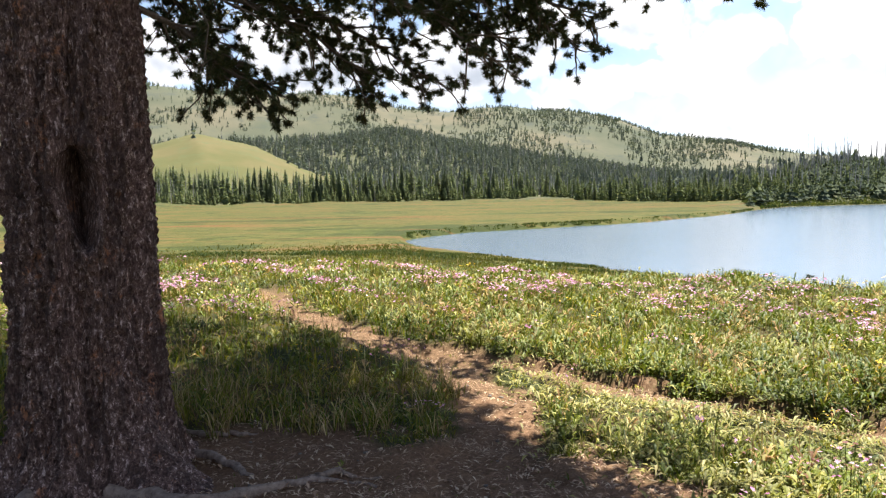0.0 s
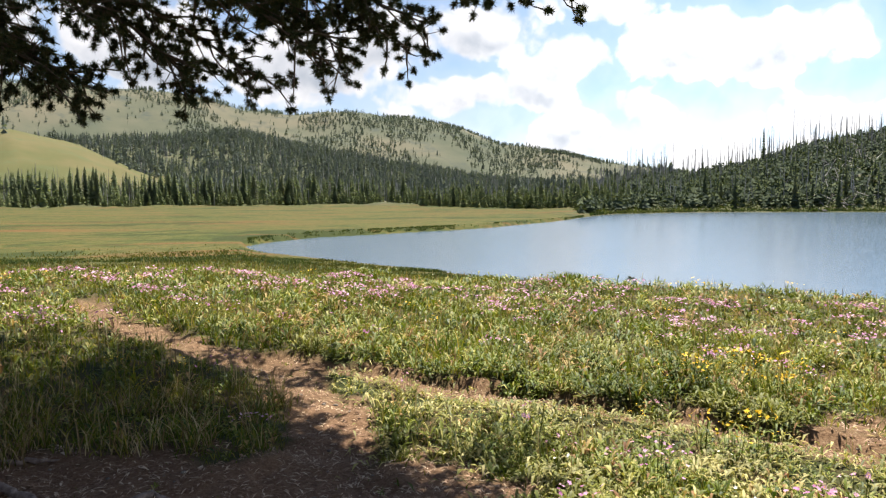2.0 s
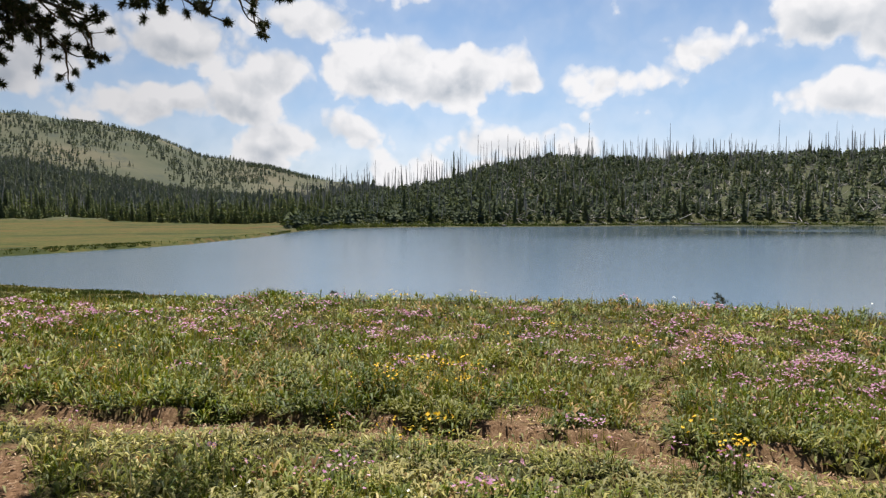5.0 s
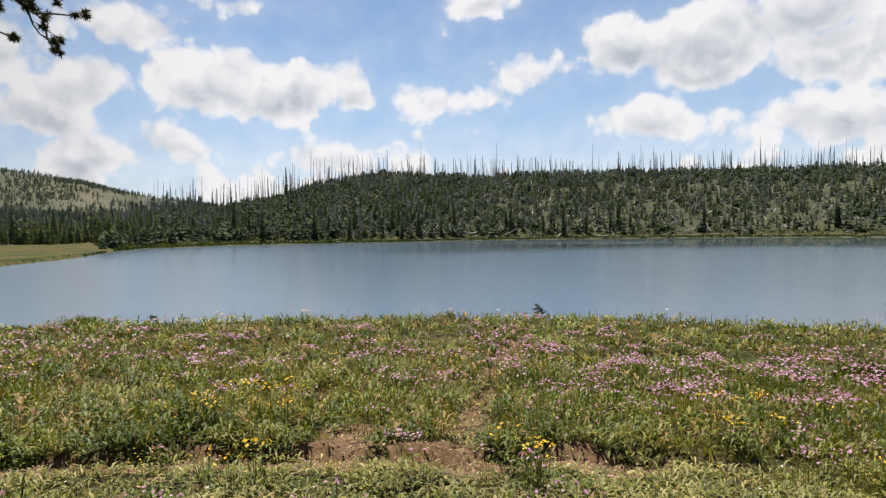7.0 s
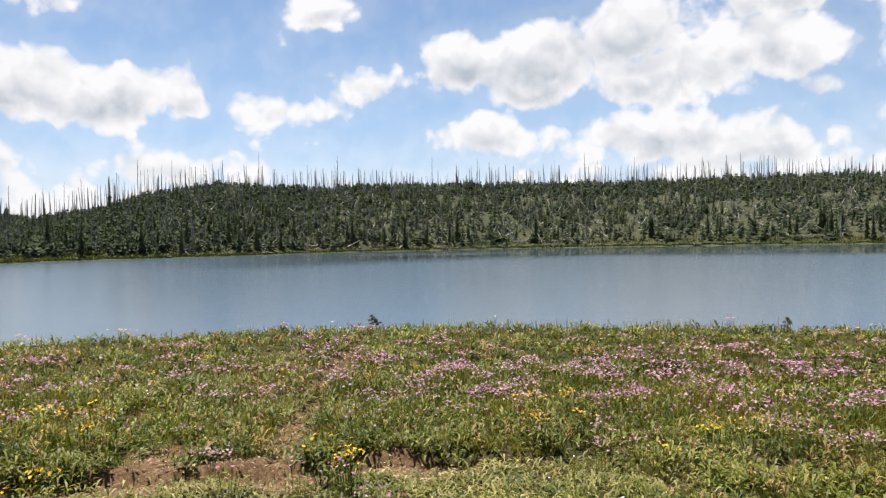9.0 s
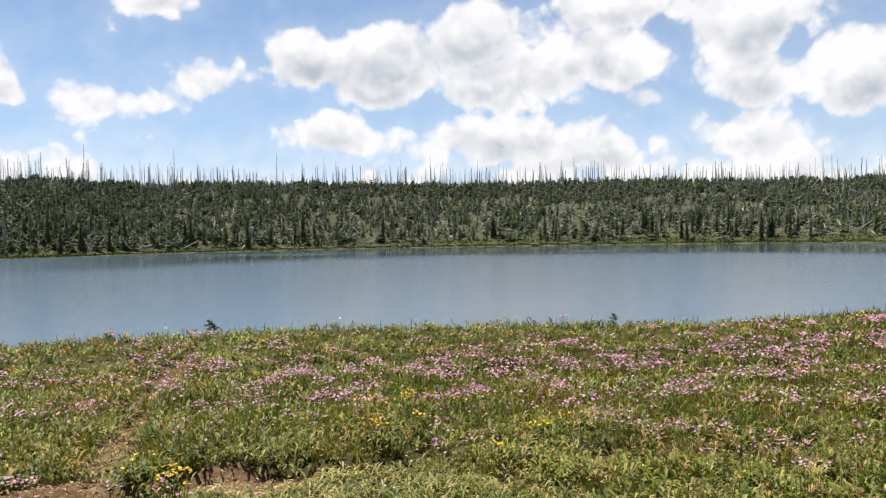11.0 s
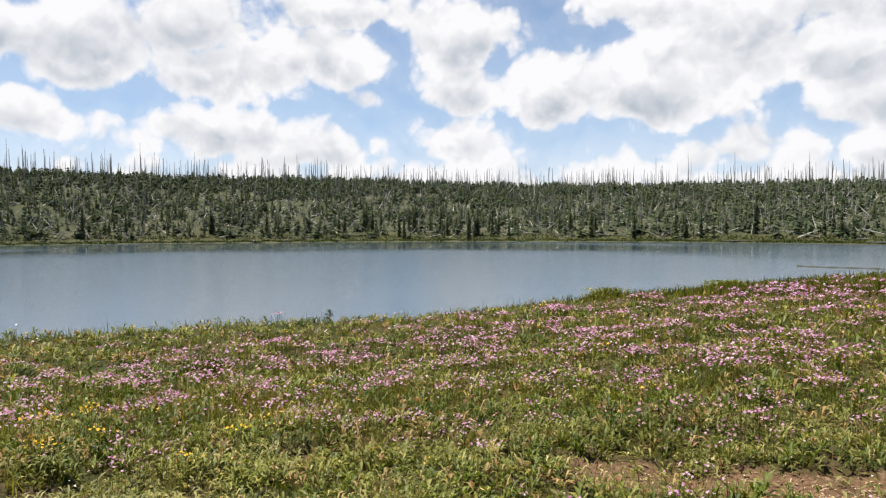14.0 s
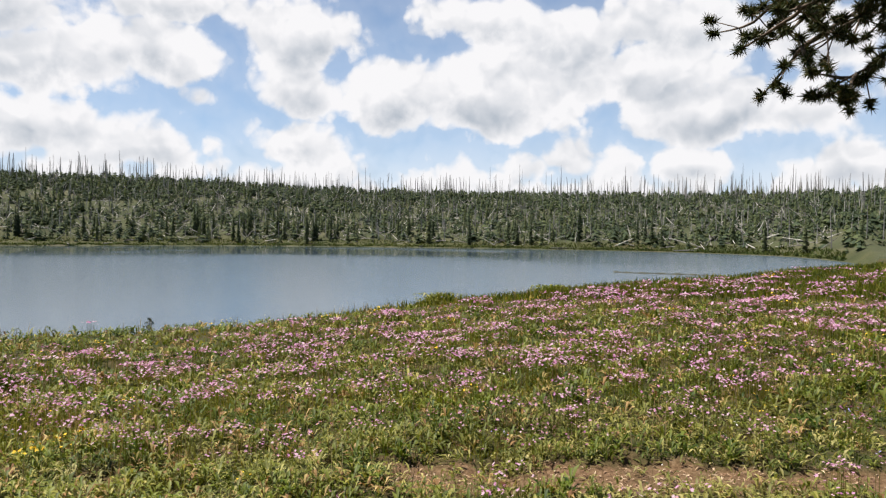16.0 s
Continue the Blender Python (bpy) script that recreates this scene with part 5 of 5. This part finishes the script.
for pts, r0, r1, sd in (([(-2.1, 4.85), (-1.9, 4.92), (-1.57, 4.77), (-1.3, 4.8)], 0.035, 0.012, 1), ([(-2.0, 4.45), (-1.72, 4.46), (-1.35, 4.24), (-1.12, 4.0)], 0.040, 0.020, 2),
                        ([(-1.9, 3.85), (-1.35, 3.62), (-1.05, 3.72), (-0.75, 3.96), (-0.4, 3.93)], 0.048, 0.016, 3), ([(-0.78, 3.95), (-0.62, 4.04), (-0.4, 4.02)], 0.025, 0.01, 4),
                        ([(-2.3, 3.9), (-2.2, 3.4), (-1.9, 2.9)], 0.07, 0.02, 5)):
    part("root", root(pts, r0, r1, sd), ROOT, pine, "smooth grey exposed root")


# ---- single things ----
def spot(az, r):
    x, y = r * math.sin(radians(az)), r * math.cos(radians(az))
    return x, y, float(height(x, y))


def conifer_thing(name, tall, wide, whorls, arms, seed, label, mat):
    rng = np.random.default_rng(seed)
    tree = tagged(new(name), label, "tree")
    v, f = cone_trunk(tall * 0.97, tall * 0.013, tall * 0.003, 7, rng, 0.0, 4)
    part("trunk", mesh_of("trunk", v - np.array([0, 0, 0.3]), f, True), SNAG_ONE, tree)
    v, f = crown(tall, tall * 0.05, wide, whorls, arms, rng)
    part("crown", mesh_of("crown", v, f), mat, tree)
    return tree


def snag_thing(tall, seed, label):
    rng = np.random.default_rng(seed)
    tree = tagged(new("dead_tree"), label, "dead tree", group="dead trees on the skyline")
    v, f = cone_trunk(tall, tall * 0.012, tall * 0.003, 6, rng, rng.normal(0, 0.02), 4)
    part("trunk", mesh_of("trunk", v - np.array([0, 0, 0.3]), f, True), SNAG_ONE, tree)
    for _ in range(7):
        z, a, L = tall * rng.uniform(0.4, 0.95), rng.uniform(0, 6.28), tall * rng.uniform(0.02, 0.06)
        part("branch", mesh_of("branch", *tube([(0, 0, z), (math.cos(a) * L, math.sin(a) * L, z - 0.1 * L)], [tall * 0.0035, tall * 0.0012], 4)), SNAG_ONE, tree)
    return tree


def place_copies(protos, places, seed, sink=0.1, size=lambda x, y: 1.0):
    """Stands the first copies as they are and the rest as copies with the same meshes."""
    rng = np.random.default_rng(seed)
    used = set()
    for i, (x, y, z) in enumerate(places):
        k = int(rng.integers(0, len(protos)))
        s = rng.uniform(0.75, 1.25) * float(size(x, y))
        m = pose(x, y, z - sink, 0, 0, rng.uniform(0, 360))
        if k not in used and 0.8 < s:
            used.add(k)
            protos[k].matrix_basis = m
        else:
            ob = copy_thing(protos[k], m)
            ob.scale = (s, s, s * rng.uniform(0.9, 1.15))
    for k, p in enumerate(protos):
        if k not in used:
            for o in (*p.children_recursive, p):
                bpy.data.objects.remove(o)


def far_singles():
    rng = np.random.default_rng(131)
    # pines standing clear on the far shore
    protos = [conifer_thing("shore_pine", 6.5 + k, 1.1 + 0.12 * k, 20, 7, 200 + k, "dark green pine standing on the far grassy shore", CONIFER_ONE) for k in range(4)]
    for p in protos:
        tagged(p, group="pines on the far shore")
    pts = []
    for az in np.concatenate([rng.uniform(31, 137, 66), [45.5, 45.9, 55.2, 56.8, 57.4, 92.6, 93.0, 93.5, 62.0]]):
        r = shore_far(az) + rng.uniform(5, 20)
        pts.append(spot(az, r))
    place_copies(protos, pts, 132)
    # front rank of the forest beyond the meadow
    protos = [conifer_thing("forest_conifer", 9 + 1.3 * k, 1.7 + 0.2 * k, 24, 7, 220 + k, "tall dark conifer at the forest's edge beyond the meadow", CONIFER_ONE) for k in range(4)]
    for p in protos:
        tagged(p, group="conifers at the forest edge")
    pts = []
    for az in rng.uniform(-30, 26, 70):
        pts.append(spot(az, float(TREELINE(az)) + rng.uniform(0, 14)))
    place_copies(protos, pts, 133, size=lambda x, y: LOW_WOOD(polar(x, y)[1]))
    # dead trees of the skyline
    protos = [snag_thing(9.5 + 1.1 * k, 240 + k, "bare silver-grey dead tree standing on the ridge") for k in range(5)]
    pts = []
    for az in np.concatenate([rng.uniform(26, 139, 110), rng.uniform(24, 42, 36)]):
        pts.append(spot(az, float(ridge_r(az)) - rng.uniform(-6, 25)))
    place_copies(protos, pts, 134)
    # the one tall living tree on the shoulder of the ridge
    x, y, z = spot(36.4, 318)
    lone = conifer_thing("tall_pine", 16.0, 1.5, 15, 4, 260, "tall ragged living pine on the ridge's shoulder", CONIFER_ONE)
    lone.location = (x, y, z - 2.0)
    # pale logs along the waterline
    protos = []
    for k in range(3):
        log = tagged(new("driftwood_log"), "bleached log lying along the far waterline", "log", group="logs on the far shore")
        part("stem", mesh_of("stem", *tube([(-3 - k, 0, 0.15), (0, 0.2, 0.22), (3 + k, 0, 0.2)], [0.2, 0.18, 0.1], 7), True), SNAG_ONE, log)
        part("stub", mesh_of("stub", *tube([(0.5, 0.2, 0.25), (0.9, 0.5, 0.9)], [0.07, 0.03], 5), True), SNAG_ONE, log)
        protos.append(log)
    pts = []
    for az in np.concatenate([rng.uniform(34, 128, 22), [62.4, 85]]):
        r = shore_far(az) + rng.uniform(1.2, 12)
        pts.append(spot(az, r))
    place_copies(protos, pts, 135, 0.0)


def sapling(az, r, tall, seed):
    rng = np.random.default_rng(seed)
    x, y, z = spot(az, r)
    t = tagged(new("pine_sapling"), "small dark pine sapling on the meadow's brow", "sapling", group="saplings on the brow")
    t.location = (x, y, z)
    part("stem", mesh_of("stem", *tube([(0, 0, -0.05), (0.01, 0, tall * 0.5), (0.0, 0.01, tall)], [0.014, 0.010, 0.004], 6)), TWIG, t)
    P, D = [], []
    for k in range(7):
        h = tall * (0.35 + 0.6 * k / 7)
        a = k * 2.4 + rng.uniform(0, 1)
        L = 0.16 * (1.2 - k / 8)
        tip = np.array([math.cos(a) * L, math.sin(a) * L, h + 0.05])
        part("branch", mesh_of("branch", *tube([(0, 0, h), tip], [0.006, 0.003], 4)), TWIG, t)
        P += [tip, tip * np.array([0.6, 0.6, 1])]
        D += [np.array([math.cos(a), math.sin(a), 0.6])] * 2
    P.append(np.array([0, 0, tall]))
    D.append(np.array([0, 0, 1.0]))
    part("needles", mesh_of("needles", *tufts(np.array(P), np.array(D), rng, 30, 0.06, 0.005)), NEEDLE, t)


def tussock(az, r, wide, tall, seed, label):
    """A mound of rank grass and leaves."""
    rng = np.random.default_rng(seed)
    x, y, z = spot(az, r)
    t = tagged(new("tussock"), label, "tussock", group="tussocks on the bank")
    t.location = (x, y, z)
    n = 900
    px, py = rng.normal(0, wide * 0.4, n), rng.normal(0, wide * 0.4, n)
    hgt = tall * np.exp(-(px ** 2 + py ** 2) / (wide * wide) * 1.5) * rng.uniform(0.5, 1.1, n)
    part("grass_tuft", mesh_of("grass_tuft", *blades(px, py, np.full(n, -0.03), rng, hgt, np.full(n, 0.012 * max(1, r / 8)), rng.uniform(0.1, 0.6, n))), GRASS, t, kind="stuff")
    m = 260
    px, py = rng.normal(0, wide * 0.35, m), rng.normal(0, wide * 0.35, m)
    part("foliage", mesh_of("foliage", *leaves(px, py, tall * 0.6 * rng.random(m), rng, np.full(m, 0.09) * max(1, r / 12), np.full(m, 0.035) * max(1, r / 12), rng.uniform(0.2, 0.9, m))), LEAF, t, kind="stuff")


def flower_clump(name, mat, count, spread, tall, size, seed, label, group):
    rng = np.random.default_rng(seed)
    t = tagged(new(name), label, "flowers", group=group)
    hx, hy = rng.normal(0, spread, count), rng.normal(0, spread, count)
    hz = tall - 0.5 * np.hypot(hx, hy) + rng.normal(0, 0.015, count)
    m = 46
    px, py = rng.normal(0, spread, m), rng.normal(0, spread, m)
    part("foliage", mesh_of("foliage", *leaves(px, py, rng.uniform(0, tall * 0.7, m), rng, rng.uniform(0.04, 0.09, m), rng.uniform(0.012, 0.02, m), rng.uniform(0.2, 0.9, m))), LEAF, t, kind="stuff")
    one = mesh_of("flower_head", *heads(np.zeros(1), np.zeros(1), np.zeros(1), rng, np.full(1, size), 9))
    disc = mesh_of("disc", *heads(np.zeros(1), np.zeros(1), np.full(1, 0.0015), rng, np.full(1, size * 0.35), 6))
    one.materials.append(mat)
    disc.materials.append(YELLOW)
    for k in range(count):
        hd = part("flower_head", one, None, t)
        hd.matrix_basis = pose(hx[k], hy[k], hz[k], rng.normal(0, 18), rng.normal(0, 18), rng.uniform(0, 360))
        part("disc", disc, None, hd)
        lean = Vector((hx[k] * 0.35, hy[k] * 0.35, 0))
        part("stem", mesh_of("stem", *tube([(lean.x, lean.y, -0.02), (hx[k] * 0.8, hy[k] * 0.8, hz[k] * 0.6), (hx[k], hy[k], hz[k])], [0.0022, 0.002, 0.0016], 3)), GRASS, t)
    return t


def near_flowers():
    rng = np.random.default_rng(141)
    asters = [flower_clump("aster_clump", PINK, 9, 0.07, 0.20 + 0.03 * k, 0.030, 300 + k, "clump of pale pink asters in flower among leaves", "aster clumps beside the trails") for k in range(4)]
    pts = []
    while len(pts) < 54:
        az, r = rng.uniform(5, 138), rng.uniform(3.9, 8.0)
        x, y, z = spot(az, r)
        if float(soil_cover(np.array([x]), np.array([y]))[0]) < 0.1 and rng.random() < 0.25 + float(flower_drift(np.array([x]), np.array([y]), np.array([r]), np.array([az]))[0]) * 3:
            pts.append((x, y, z))
    pts[:3] = [(2.13, 3.67, float(height(2.13, 3.67))), (2.3, 3.95, float(height(2.3, 3.95))), (1.95, 3.9, float(height(1.95, 3.9)))]
    place_copies(asters, pts, 142, 0.0)
    golds = [flower_clump("groundsel_clump", YELLOW, 10, 0.075, 0.28 + 0.03 * k, 0.029, 320 + k, "clump of bright yellow flowers on leafy stems", "yellow clumps in the meadow") for k in range(3)]
    pts = []
    for cx, cy, k in ((4.05, 5.75, 7), (4.75, 6.6, 8), (3.0, 4.4, 3), (4.5, 2.6, 4), (6.3, 1.9, 4), (8.0, 2.4, 5), (6.5, 0.4, 3), (9.5, 6.0, 4)):
        for _ in range(k):
            x, y = cx + rng.normal(0, 0.28), cy + rng.normal(0, 0.28)
            pts.append((x, y, float(height(x, y))))
    place_copies(golds, pts, 143, 0.0)


def stones():
    rng = np.random.default_rng(151)
    made = []
    for k in range(4):
        bm = bmesh.new()
        bmesh.ops.create_icosphere(bm, subdivisions=2, radius=1.0)
        for v in bm.verts:
            v.co *= 1 + 0.22 * noise.noise(v.co * 1.4 + Vector((k * 7, 0, 0)))
            v.co.z *= 0.55
        for f in bm.faces:
            f.smooth = True
        me = bpy.data.meshes.new("stone")
        bm.to_mesh(me)
        bm.free()
        me.materials.append(STONE)
        made.append(me)
    n = 0
    while n < 46:
        az, r = rng.uniform(-20, 138), rng.uniform(3.4, 9)
        x, y, z = spot(az, r)
        if float(soil_cover(np.array([x]), np.array([y]))[0]) < 0.5:
            continue
        s = rng.uniform(0.008, 0.024)
        ob = tagged(new("stone", made[n % 4]), "small rounded stone lying on the bare soil", "stone", group="stones on the trail")
        ob.matrix_basis = pose(x, y, z + s * 0.15, 0, 0, rng.uniform(0, 360)) @ Matrix.Diagonal((s, s * rng.uniform(0.7, 1), s, 1))
        n += 1


def sandbar():
    """A low dark reef of weed just above the water."""
    x0, y0 = 70.0, -44.0
    V, F = [], []
    n = 40
    for i in range(n + 1):
        t = i / n
        w = 0.55 * math.sin(math.pi * t) ** 0.6 * (1 + 0.3 * math.sin(t * 31))
        cx, cy = x0 - 9 * t, y0 - 6.5 * t + 0.4 * math.sin(t * 7)
        for s, h in ((-1, -0.1), (0, 0.12 + 0.05 * math.sin(t * 43)), (1, -0.1)):
            V.append((cx + 0.6 * s * w, cy - 0.8 * s * w, LAKE + h))
        if i:
            b = (i - 1) * 3
            F += [(b, b + 1, b + 4, b + 3), (b + 1, b + 2, b + 5, b + 4)]
    tagged(part("weed_bar", mesh_of("weed_bar", V, F, True), MUD), "low dark bar of mud and weed in the lake", "sandbar")


STONE = material("trail_stone", by_object((0.10, 0.08, 0.065), (0.20, 0.17, 0.14)), 0.9, 0.2)
MUD = material("wet_mud", lambda n, pos, p: n.ramp(n.noise(pos, 3.0, 5.0), [(0.3, (0.018, 0.018, 0.012)), (0.7, (0.05, 0.05, 0.028))]), 0.7, 0.3)
far_singles()
for az, r, tall, sd in ((57.0, 20.0, 0.46, 1), (57.3, 19.9, 0.3, 2), (27.3, 19.8, 0.33, 3), (88.2, 20.6, 0.40, 4)):
    sapling(az, r, tall, sd)
for k, (az, r, w, h, label) in enumerate(((22.5, 20.5, 1.1, 0.55, "rounded green grass mound on the bank's brow"), (16.0, 20.0, 1.0, 0.45, "rounded green grass mound on the bank's brow"), (109.5, 25.5, 1.0, 0.6, "rank green tussock on the bank's brow"),
                                          (80.5, 12.5, 0.6, 0.5, "blue-green leafy tussock in the flower meadow"), (118, 29, 1.0, 0.45, "rank green tussock on the bank's brow"), (6.4, 24.0, 1.3, 0.4, "dark sedge tussock at the marsh's edge"))):
    tussock(az, r, w, h, 400 + k, label)
near_flowers()
stones()
sandbar()
